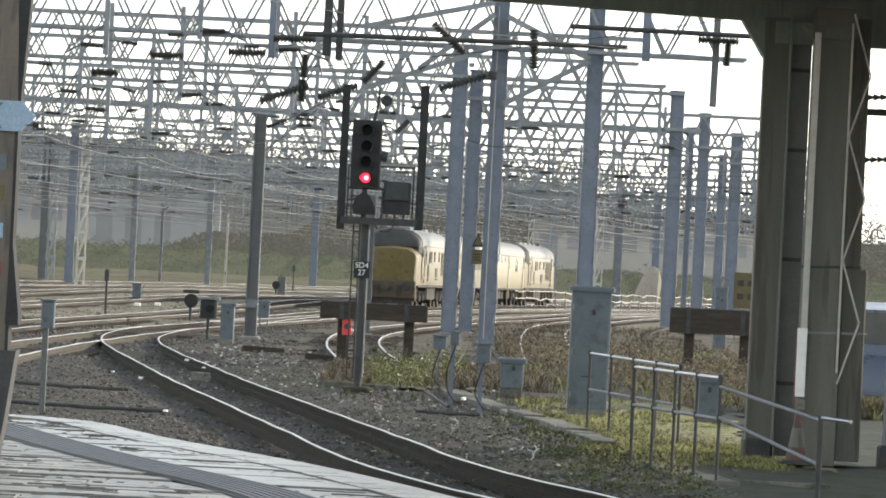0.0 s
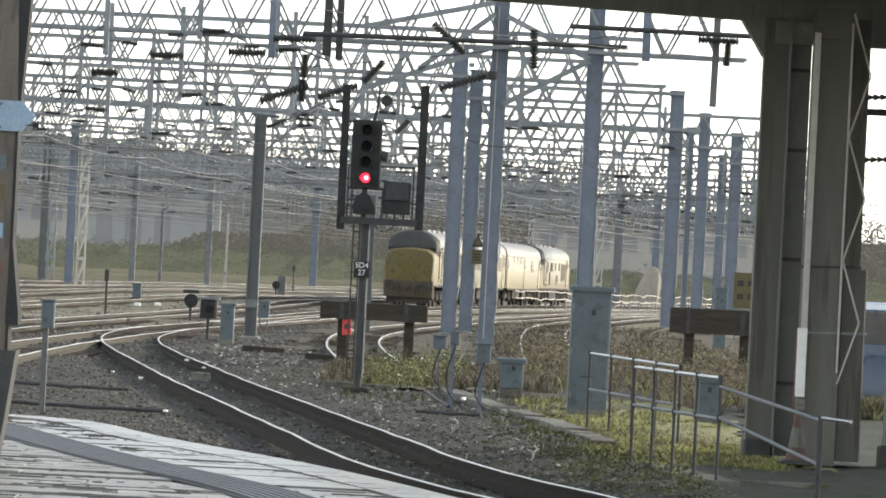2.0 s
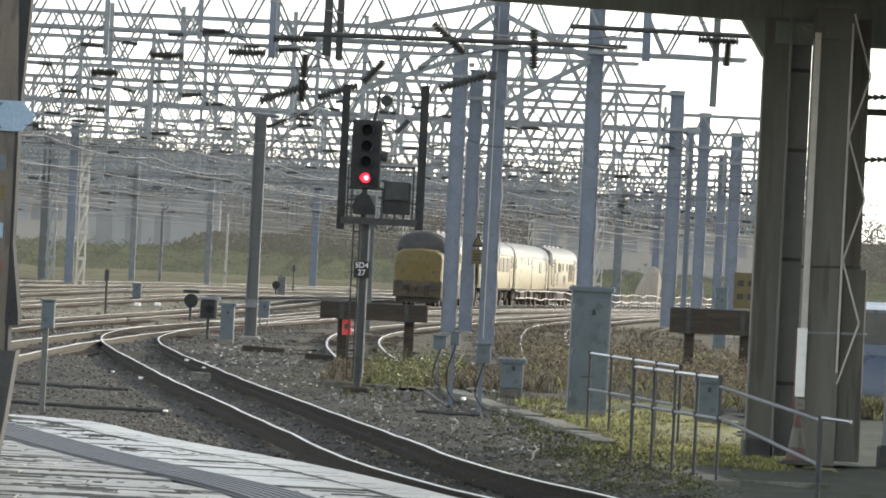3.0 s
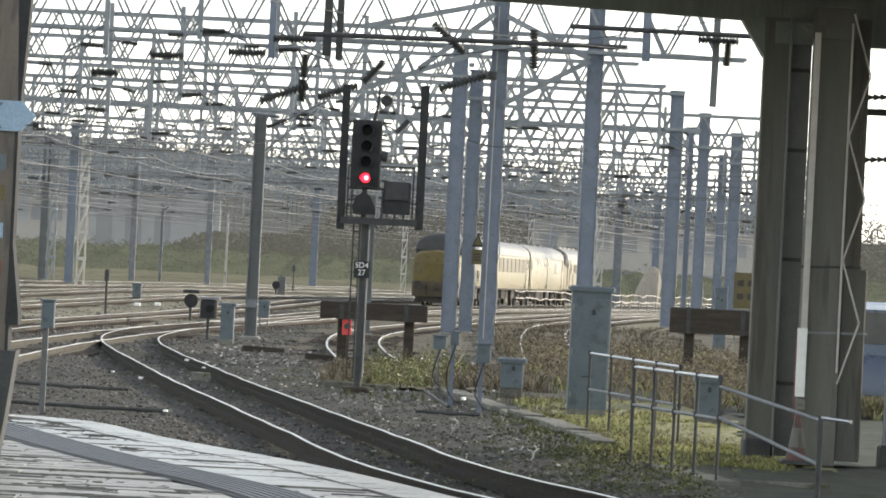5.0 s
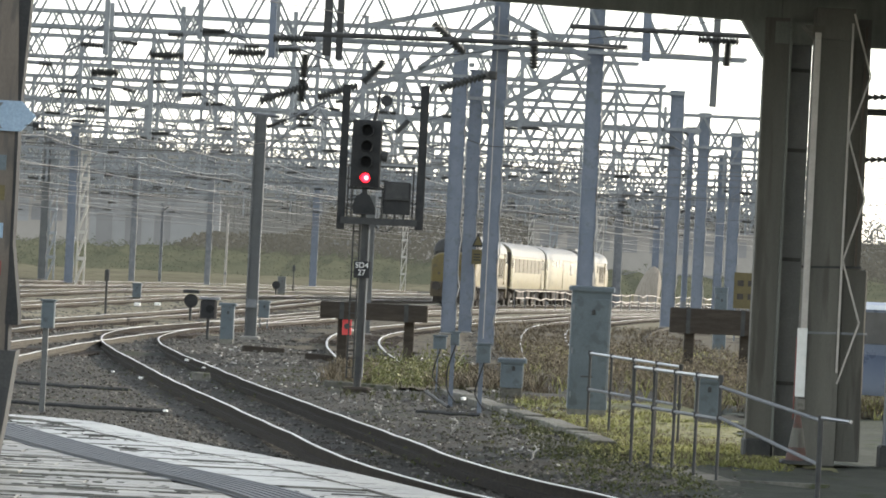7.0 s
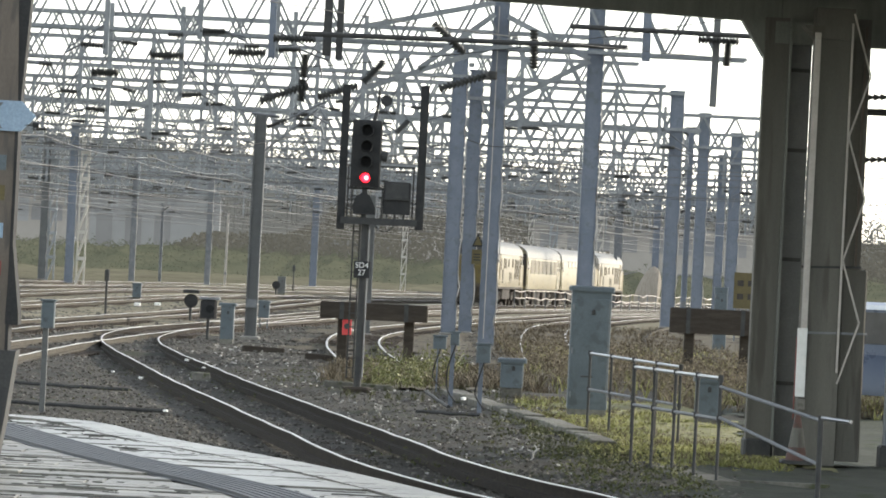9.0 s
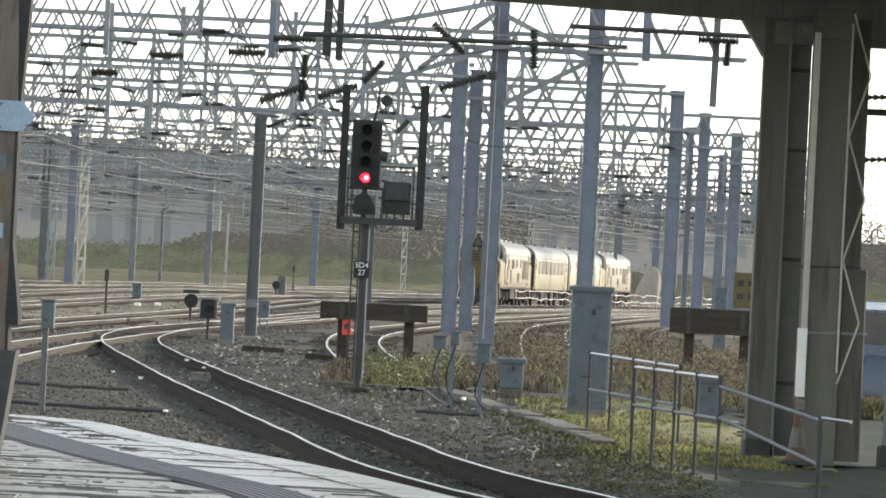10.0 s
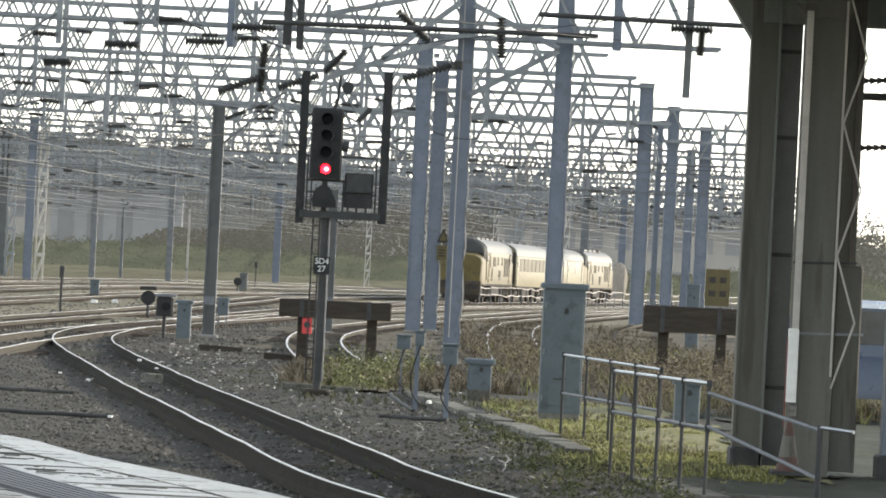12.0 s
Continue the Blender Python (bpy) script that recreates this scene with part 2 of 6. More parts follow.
# ---- building helpers ----
class Geo:
    """Collects faces for one mesh."""

    def __init__(self):
        self.v, self.f, self.mi = [], [], []

    def add(self, verts, faces, mat=0):
        o = len(self.v)
        self.v += [tuple(p) for p in verts]
        self.f += [tuple(i + o for i in f) for f in faces]
        self.mi += [mat] * len(faces)
        return self

    def box(self, c, s, m=None, mat=0, taper=1.0):
        hx, hy, hz = s[0] / 2, s[1] / 2, s[2] / 2
        pts = [(x * hx * (taper if z > 0 else 1), y * hy * (taper if z > 0 else 1), z * hz) for z in (-1, 1) for x, y in ((-1, -1), (1, -1), (1, 1), (-1, 1))]
        pts = [(Vector(p) if m is None else m @ Vector(p)) + Vector(c) for p in pts]
        return self.add(pts, [(3, 2, 1, 0), (4, 5, 6, 7), (0, 1, 5, 4), (1, 2, 6, 5), (2, 3, 7, 6), (3, 0, 4, 7)], mat)

    def block(self, c, s, e=0.02, mat=0):
        """A box with chamfered vertical and top edges."""
        hx, hy, hz = s[0] / 2, s[1] / 2, s[2] / 2
        ring = lambda dx, dy: [(-dx + e, -dy), (dx - e, -dy), (dx, -dy + e), (dx, dy - e), (dx - e, dy), (-dx + e, dy), (-dx, dy - e), (-dx, -dy + e)]
        levels = [(hx, hy, -hz), (hx, hy, hz - e), (hx - e, hy - e, hz)]
        pts = [(x + c[0], y + c[1], z + c[2]) for dx, dy, z in levels for x, y in ring(dx, dy)]
        fs = [tuple(range(7, -1, -1)), tuple(range(16, 24))]
        for k in range(2):
            fs += [(k * 8 + i, k * 8 + (i + 1) % 8, k * 8 + 8 + (i + 1) % 8, k * 8 + 8 + i) for i in range(8)]
        return self.add(pts, fs, mat)

    def tube(self, a, b, r, n=8, r2=None, mat=0, caps=True):
        a, b = Vector(a), Vector(b)
        q = (b - a).to_track_quat("Z", "Y").to_matrix()
        r2 = r if r2 is None else r2
        pts = []
        for o, rr in ((a, r), (b, r2)):
            pts += [o + q @ Vector((math.cos(2 * math.pi * i / n) * rr, math.sin(2 * math.pi * i / n) * rr, 0)) for i in range(n)]
        fs = [(i, (i + 1) % n, n + (i + 1) % n, n + i) for i in range(n)]
        if caps:
            fs += [tuple(range(n - 1, -1, -1)), tuple(range(n, 2 * n))]
        return self.add(pts, fs, mat)

    def beam(self, a, b, w, h, mat=0):
        """A bar of rectangular section from a to b."""
        a, b = Vector(a), Vector(b)
        d = (b - a).normalized()
        side = d.cross(Vector((0, 0, 1)))
        side = Vector((1, 0, 0)) if side.length < 1e-4 else side.normalized()
        up = side.cross(d)
        pts = [o + side * sx * w / 2 + up * sz * h / 2 for o in (a, b) for sx, sz in ((-1, -1), (1, -1), (1, 1), (-1, 1))]
        return self.add(pts, [(3, 2, 1, 0), (4, 5, 6, 7), (0, 1, 5, 4), (1, 2, 6, 5), (2, 3, 7, 6), (3, 0, 4, 7)], mat)

    def path(self, pts, r, n=6, mat=0):
        """A round bar bent along points, as one skin."""
        pts = [Vector(p) for p in pts]
        secs = []
        for i, p in enumerate(pts):
            d = (pts[min(i + 1, len(pts) - 1)] - pts[max(i - 1, 0)]).normalized()
            side = d.cross(Vector((0, 0, 1)))
            side = Vector((1, 0, 0)) if side.length < 1e-4 else side.normalized()
            up = side.cross(d)
            secs.append([p + side * math.cos(2 * math.pi * k / n) * r + up * math.sin(2 * math.pi * k / n) * r for k in range(n)])
        return self.sweep(secs, mat)

    def sweep(self, sections, mat=0, close=True):
        """Skin over rings of equal length."""
        n = len(sections[0])
        pts = [p for s in sections for p in s]
        fs = [(k * n + i, k * n + (i + 1) % n, k * n + n + (i + 1) % n, k * n + n + i) for k in range(len(sections) - 1) for i in range(n)]
        if close:
            fs += [tuple(range(n - 1, -1, -1)), tuple(range((len(sections) - 1) * n, len(sections) * n))]
        return self.add(pts, fs, mat)

    def mesh(self, name, mats, smooth=False):
        me = bpy.data.meshes.new(name)
        me.from_pydata(self.v, [], self.f)
        for m in mats:
            me.materials.append(m)
        if len(mats) > 1:
            me.polygons.foreach_set("material_index", self.mi)
        me.validate()
        bm = bmesh.new()
        bm.from_mesh(me)
        bmesh.ops.recalc_face_normals(bm, faces=bm.faces)
        bm.to_mesh(me)
        bm.free()
        if smooth:
            me.polygons.foreach_set("use_smooth", [True] * len(me.polygons))
            me.set_sharp_from_angle(angle=radians(40))
        me.update()
        return me


def part(name, geo, material, parent=None, label="", smooth=False):
    mats = [M[k] for k in (material if isinstance(material, (list, tuple)) else [material])]
    ob = new(name, geo.mesh(name, mats, smooth))
    if parent is not None:
        ob.parent = parent
    if label:
        ob["label"] = label
    return ob


def thing(name, m, label, category, group="", kind=""):
    ob = new(name)
    ob.empty_display_size = 0.3
    ob.matrix_world = m
    return tagged(ob, label, category, group, kind)


def rise(y):
    """Level of the rail tops: flat by the platform, then climbing half a metre towards the yard."""
    return 0.5 * min(1.0, max(0.0, (y - 106) / 125))


def spline(pts, step=1.5):
    """Even points along a smooth curve through plan points."""
    p = [Vector((*q, 0)) if len(q) == 2 else Vector(q) for q in pts]
    p = [p[0] * 2 - p[1]] + p + [p[-1] * 2 - p[-2]]
    out = []
    for i in range(1, len(p) - 2):
        n = max(2, int((p[i + 1] - p[i]).length / step))
        for k in range(n):
            t = k / n
            a, b, c, d = p[i - 1], p[i], p[i + 1], p[i + 2]
            out.append(0.5 * (2 * b + (c - a) * t + (2 * a - 5 * b + 4 * c - d) * t * t + (3 * b - a - 3 * c + d) * t ** 3))
    return out + [p[-2]]


def offset(line, d, z=0.0):
    out = []
    for i, q in enumerate(line):
        t = (line[min(i + 1, len(line) - 1)] - line[max(i - 1, 0)]).normalized()
        out.append(Vector((q.x + t.y * d, q.y - t.x * d, rise(q.y) + z)))
    return out


MAIN = [(7.6, 26.0), (3.2, 38.0), (0.93, 46.0), (-0.25, 52.0), (-1.08, 58.6), (-2.75, 72.0), (-4.2, 83.6), (-5.5, 95.0), (-7.0, 108.0), (-7.95, 117.0), (-8.45, 126.0), (-8.3, 138.0), (-7.15, 151.0), (-6.0, 170.0), (-4.0, 198.0)]
MAIN += [(-2.4 + 0.088 * d + 0.00027 * d * d + 2.9e-7 * d ** 3, 217 + d) for d in range(0, 190, 15)]


# ---- ground ----
def ground_z(x, y):
    """Level of the ballast, sunk between the rails of the nearest track."""
    z = rise(y) - 0.16
    if -30 < x < 30 and 20 < y < 200:
        z += 0.07 * noise.noise(Vector((x * 0.35, y * 0.2, 0))) + 0.03 * noise.noise(Vector((x * 1.7, y * 1.1, 3)))
    if 30 < y < 112:
        mid = float(np.interp(y, [p[1] for p in MAIN], [p[0] for p in MAIN]))
        z -= 0.1 * max(0.0, min(1.0, (2.0 - abs(x - mid)) / 0.8))
    return z


def ground():
    xs = [-3000, -900, -300, -120] + [-60 + 2.0 * i for i in range(16)] + [-28 + 0.5 * i for i in range(97)] + [22 + 2.0 * i for i in range(20)] + [90, 300, 900, 3000]
    ys = [-600, -200, -60, -10, 10, 20] + [25 + 1.0 * i for i in range(136)] + [163 + 4.0 * i for i in range(60)] + [420, 480, 560, 700, 1000, 1800, 4000]
    g = Geo()
    pts = []
    for y in ys:
        for x in xs:
            pts.append((x, y, ground_z(x, y)))
    n = len(xs)
    g.add(pts, [(j * n + i, j * n + i + 1, j * n + n + i + 1, j * n + n + i) for j in range(len(ys) - 1) for i in range(n - 1)])
    ob = part("ground", g, "ballast", smooth=True)
    tagged(ob, "dark grey ballast and cinder ground of a rail yard", "ground", kind="structure")


ground()

# ---- tracks ----
TRACKS = [
    ("main", MAIN),
    ("branch", [(-7.5, 60), (-8.9, 78), (-9.6, 95), (-9.65, 109), (-9.1, 124), (-8.35, 138)]),
    ("b", [(-12.0, 70), (-13.0, 100), (-12.4, 131), (-11.4, 148), (-10.0, 168), (-8.8, 190), (-7.4, 218), (-5.9, 245), (1.0, 300), (9.5, 360), (20, 420)]),
    ("c", [(-18.5, 110), (-17.4, 150), (-15.6, 180), (-13.9, 210), (-11.4, 240), (-7.4, 272), (-2.5, 310), (7, 370), (18, 430)]),
    ("e", [(-22, 150), (-19.5, 203), (-16.5, 260), (-11, 310), (-1, 380), (10, 440)]),
    ("f", [(-26, 180), (-23, 238), (-19.5, 300), (-14, 350), (-3, 430)]),
    ("h", [(-30, 200), (-27, 270), (-23, 330), (-17, 390), (-8, 450)]),
    ("siding", [(-1.5, 106), (-2.3, 124), (-2.5, 140), (-1.9, 154), (-0.7, 168), (0.9, 182), (4, 205), (8.5, 240), (14, 275), (24, 330)]),
    ("weedy", [(3.0, 114), (3.3, 139), (3.75, 161), (4.6, 181), (6.6, 202), (11, 235), (16, 265), (27, 320)]),
    ("spur", [(6.9, 109), (7.4, 140), (8.6, 170), (11, 200), (15, 235), (23, 290)]),
    ("crossing", [(-7.15, 151), (-5.6, 166), (-3.2, 190), (0.4, 215), (5.0, 245), (11.5, 285), (20, 335)]),
]
LINES = {}


def track(key, pts):
    line = spline(pts, 1.6)
    LINES[key] = line
    near = min(p.y for p in line) < 112 and key in ("main", "branch", "siding")
    label = "bullhead running rails with bright worn tops" if key != "weedy" else "rusty curved rails sinking into weeds"
    th = thing("railway_track", Matrix(), label + " on timber sleepers", "track", "yard tracks", "structure")
    wide = 0.019 if key == "main" else 0.026
    head = [(-wide, -0.008), (wide, -0.008), (wide * 0.85, 0.0), (-wide * 0.85, 0.0)]
    web = [(-0.07, -0.23), (0.07, -0.23), (0.07, -0.135), (0.012, -0.12), (0.012, -0.045), (0.036, -0.038), (0.036, -0.008), (-0.036, -0.008), (-0.036, -0.038), (-0.012, -0.045), (-0.012, -0.12), (-0.07, -0.135)]  # rail on its chairs
    for side in (-0.753, 0.753):
        mid = offset(line, side)
        secs = {"h": [], "w": []}
        for i, q in enumerate(mid):
            t = (mid[min(i + 1, len(mid) - 1)] - mid[max(i - 1, 0)]).normalized()
            r = Vector((t.y, -t.x, 0))
            sag = 0.004 * math.sin(i * 2.1 + side) + 0.012 * noise.noise(Vector((q.x * 0.3, q.y * 0.3, side)))
            for k, prof in (("h", head), ("w", web)):
                secs[k].append([q + r * a + Vector((0, 0, b + sag)) for a, b in prof])
        g = Geo().sweep(secs["w"], 0)
        rail = part("rail", g, "rail_side" if key == "main" else "rail_dusty", th, "rust-brown rail side")
        if key == "spur":  # disused: rusted all over
            part("rail_head", Geo().sweep(secs["h"]), "rail_side", rail, "rusty rail head")
        else:
            part("rail_head", Geo().sweep(secs["h"]), "rail_top", rail, "bright polished rail head")
    # sleepers
    dist, last = 0.0, None
    one = Geo().block((0, 0, -0.265), (2.6, 0.26, 0.13), 0.015).mesh("sleeper", [M["sleeper"]])
    rest = Geo()
    count = 0
    prev = line[0]
    for i, q in enumerate(line[1:], 1):
        seg = q - prev
        while dist <= seg.length:
            p = prev + seg.normalized() * dist
            ang = math.atan2(-seg.x, seg.y)
            if near and p.y < 132 and count < 150:
                ob = new("sleeper", one)
                ob.parent = th
                ob.matrix_basis = pose(p.x, p.y, rise(p.y) - (0.09 if key == "main" else -0.02), 0, 0, math.degrees(ang) + random.uniform(-1.5, 1.5))
                count += 1
            elif p.y < 300:
                rest.box((p.x, p.y, rise(p.y) - 0.17), (2.6, 0.26, 0.13), Matrix.Rotation(ang, 3, "Z"))
            dist += 0.72
        dist -= seg.length
        prev = q
    if rest.v:
        ob = part("sleepers", rest, "sleeper", th)
        ob["kind"] = "stuff"


for key, pts in TRACKS:
    track(key, pts)


# ---- platform ----
PLAT_Z = 0.75
EDGE = [(-7.5, 39.6), (-4.2, 39.35), (-3.0, 38.6), (-2.2, 35.9), (-0.86, 32.1), (0.08, 28.6), (1.0, 24.6), (2.0, 19.0), (3.0, 12.0)]


def edge_x(y):
    for (xa, ya), (xb, yb) in zip(EDGE, EDGE[1:]):
        if yb <= y <= ya:
            return xa + (xb - xa) * (ya - y) / (ya - yb)
    return EDGE[0][0] if y > EDGE[0][1] else EDGE[-1][0]


STRIP = [(-7.0, 39.5), (-4.6, 38.6), (-3.5, 36.95), (-3.16, 35.79), (-2.31, 32.64), (-1.66, 30.54), (-0.79, 27.74), (0.1, 23.0), (0.9, 17.0), (1.3, 13.0)]


def strip_x(y):
    for (xa, ya), (xb, yb) in zip(STRIP, STRIP[1:]):
        if yb <= y <= ya:
            return xa + (xb - xa) * (ya - y) / (ya - yb)
    return STRIP[0][0] if y > STRIP[0][1] else STRIP[-1][0]


def platform():
    th = thing("platform", Matrix(), "pale damp concrete slab platform end with a dark ribbed strip", "platform", kind="structure")
    body = [(x, y) for x, y in EDGE] + [(3.0, -8), (-9, -8), (-9, 39.6)]
    g = Geo().sweep([[Vector((x, y, -0.3)) for x, y in body], [Vector((x, y, PLAT_Z - 0.09)) for x, y in body]])
    part("base", g, "concrete", th)
    z0, z1 = PLAT_Z - 0.09, PLAT_Z + 0.006
    line = spline(EDGE, 0.9)
    outer, back = [], []
    for i, q in enumerate(line):
        d = (line[min(i + 1, len(line) - 1)] - line[max(i - 1, 0)]).normalized()
        r = Vector((-d.y, d.x, 0))
        outer.append(q + r * 0.05)
        back.append(q - r * 0.38)
    for k in range(len(line) - 1):
        q = [outer[k].lerp(outer[k + 1], 0.006), outer[k].lerp(outer[k + 1], 0.994), back[k].lerp(back[k + 1], 0.994), back[k].lerp(back[k + 1], 0.006)]
        part("coping_stone", Geo().sweep([[Vector((p.x, p.y, z0)) for p in q], [Vector((p.x, p.y, z1)) for p in q]]), "wet_slab", th)

    def row(y, depth, xl, xr, parent_rows, lift=0.0, mat="slab"):
        """One slab between two slanting side lines."""
        g = 0.006
        q = [(xl(y) + g, y + g), (xr(y) - g, y + g), (xr(y + depth) - g, y + depth - g), (xl(y + depth) + g, y + depth - g)]
        if min(q[1][0] - q[0][0], q[2][0] - q[3][0]) < 0.02:
            return
        dz = lift + random.uniform(-0.0015, 0.0015)
        e = 0.006
        low = [Vector((x, yy, z0)) for x, yy in q]
        tip = random.uniform(-0.002, 0.007)
        side = random.uniform(-0.003, 0.003)
        mid = [Vector((x, yy, PLAT_Z - e + dz + (tip if i < 2 else 0.0) + (side if i in (1, 2) else 0.0))) for i, (x, yy) in enumerate(q)]
        c = sum(mid, Vector()) / 4
        top = [p + (c - p).normalized() * e + Vector((0, 0, e)) for p in mid]
        part("paving_slab", Geo().sweep([low, mid, top]), mat, parent_rows)

    rows, y = [], 14.0
    while y < 37.8:
        rows.append((y, random.uniform(0.45, 1.25)))
        y += rows[-1][1]
    for y, depth in rows:
        row(y, depth, lambda v: strip_x(v) + 0.0, lambda v: edge_x(v) - 0.42, th, random.uniform(-0.005, 0.005), "wet_slab")
    y = 17.0
    while y < 37.5:
        lift = random.uniform(-0.008, 0.006)
        deep = random.uniform(0.3, 0.42)
        x = min(strip_x(y), strip_x(y + deep)) - 0.5 - random.uniform(0.1, 1.0)
        row(y, deep, lambda v, x=x: x, lambda v: strip_x(v) - 0.5, th, lift)
        while x > -5.4:
            wide = random.uniform(0.7, 1.5)
            row(y, deep, lambda v, x=x, w=wide: x - w, lambda v, x=x: x, th, lift + random.uniform(-0.003, 0.003))
            x -= wide
        y += deep
    # small proud studs and chips that catch no light
    studs = Geo()
    y = 25.0
    while y < 38.0:
        x = strip_x(y) + random.uniform(0.05, 0.15)
        while x < edge_x(y) - 0.08:
            if random.random() < 0.55:
                studs.block((x, y + random.uniform(-0.12, 0.12), PLAT_Z + 0.004), (random.uniform(0.012, 0.05), 0.022, random.uniform(0.003, 0.007)), 0.002)
            x += random.uniform(0.07, 0.16)
        for k in range(5):
            x = random.uniform(-4.2, edge_x(y) - 0.2)
            if not strip_x(y) - 0.62 < x < strip_x(y) + 0.15:
                studs.block((x, y + random.uniform(-0.15, 0.15), PLAT_Z + 0.004), (random.uniform(0.1, 0.4), 0.014, 0.008), 0.002)
        x = strip_x(y) - 0.7
        while x > -4.4:
            if random.random() < 0.5:
                studs.block((x, y + random.uniform(-0.2, 0.2), PLAT_Z + 0.004), (random.uniform(0.02, 0.08), 0.022, random.uniform(0.003, 0.007)), 0.002)
            x -= random.uniform(0.08, 0.3)
        y += 0.3
    tagged(part("paving_stud", studs, "stud", th), kind="stuff")
    # ribbed strip
    line = spline(STRIP, 0.6)
    strip = thing("tactile_strip", Matrix(), "dark grey ribbed strip let into the platform", "tactile strip", kind="structure")
    base = Geo()
    for a, b in zip(line, line[1:]):
        d = (b - a).normalized()
        r = Vector((-d.y, d.x, 0)) * -1
        for k in range(8):
            o = k * 0.06
            pa, pb = a + r * o, b + r * o
            base.beam((pa.x, pa.y, PLAT_Z + 0.006), (pb.x, pb.y, PLAT_Z + 0.006), 0.03, 0.024)
        q = [a, b, b + r * 0.46, a + r * 0.46]
        base.sweep([[Vector((p.x, p.y, PLAT_Z - 0.01)) for p in q], [Vector((p.x, p.y, PLAT_Z - 0.002)) for p in q]])
    part("ribs", base, "tactile", strip)


platform()


# ---- overhead line gantries ----
def insulator(g, a, b, r=0.07, ribs=10):
    a, b = Vector(a), Vector(b)
    g.tube(a, b, r * 0.45, 8)
    for k in range(ribs):
        p = a.lerp(b, (k + 0.5) / ribs)
        d = (b - a).normalized() * 0.35 * (b - a).length / ribs
        g.tube(p - d, p + d, r, 10, r * 0.6)


def box_mast(name, parent, x, y, top, w=0.5, mat="mast", z0=None):
    z0 = rise(y) - 0.3 if z0 is None else z0
    g = Geo()
    t = 0.05
    # broad-flange section with a web and edge stiffeners
    g.box((x, y, (z0 + top) / 2), (w, 0.36, top - z0))
    g.box((x - w / 2 - 0.012, y, (z0 + top) / 2), (0.024, 0.44, top - z0))
    g.box((x + w / 2 + 0.012, y, (z0 + top) / 2), (0.024, 0.44, top - z0))
    ob = part(name, g, mat, parent)
    c = Geo().block((x, y, top + 0.03), (w + 0.14, 0.5, 0.06), 0.015)
    part("cap_plate", c, mat, ob)
    f = Geo().block((x, y, z0 + 0.1), (w + 0.16, 0.6, 0.3), 0.04)
    part("footing", f, "concrete", ob)
    rod, z = Geo(), z0 + 0.6
    at = Vector((x + w / 2 + 0.04, y - 0.2, z))
    while z < top - 0.8:
        z += 0.42
        to = Vector((x + w / 2 + 0.04 + 0.035 * math.sin(z * 4.1 + x) + 0.02 * math.sin(z * 7.3 + y), y - 0.2, z))
        rod.beam(at, to, 0.04, 0.04)
        at = to
    # Cream colour puts the sunlight along the mast edge into the cable.
    part("earth_cable", rod, "pale_pipe", ob)
    return ob


def lattice_mast(parent, x, y, top, w=0.5, mat="lattice_paint"):
    z0 = rise(y) - 0.2
    g = Geo()
    for sx in (-1, 1):
        for sy in (-1, 1):
            g.beam((x + sx * w / 2, y + sy * w / 2, z0), (x + sx * w / 2, y + sy * w / 2, top), 0.08, 0.08)
    n = int((top - z0) / 1.5)
    for k in range(n):
        a, b = z0 + (top - z0) * k / n, z0 + (top - z0) * (k + 1) / n
        for sy in (-1, 1):
            g.beam((x - w / 2, y + sy * w / 2, a + 0.12), (x + w / 2, y + sy * w / 2, b - 0.12), 0.12, 0.12)
            g.box((x, y + sy * w / 2, b), (w + 0.13, 0.12, 0.24))
    return part("lattice_mast", g, mat, parent, "lattice steel leg")


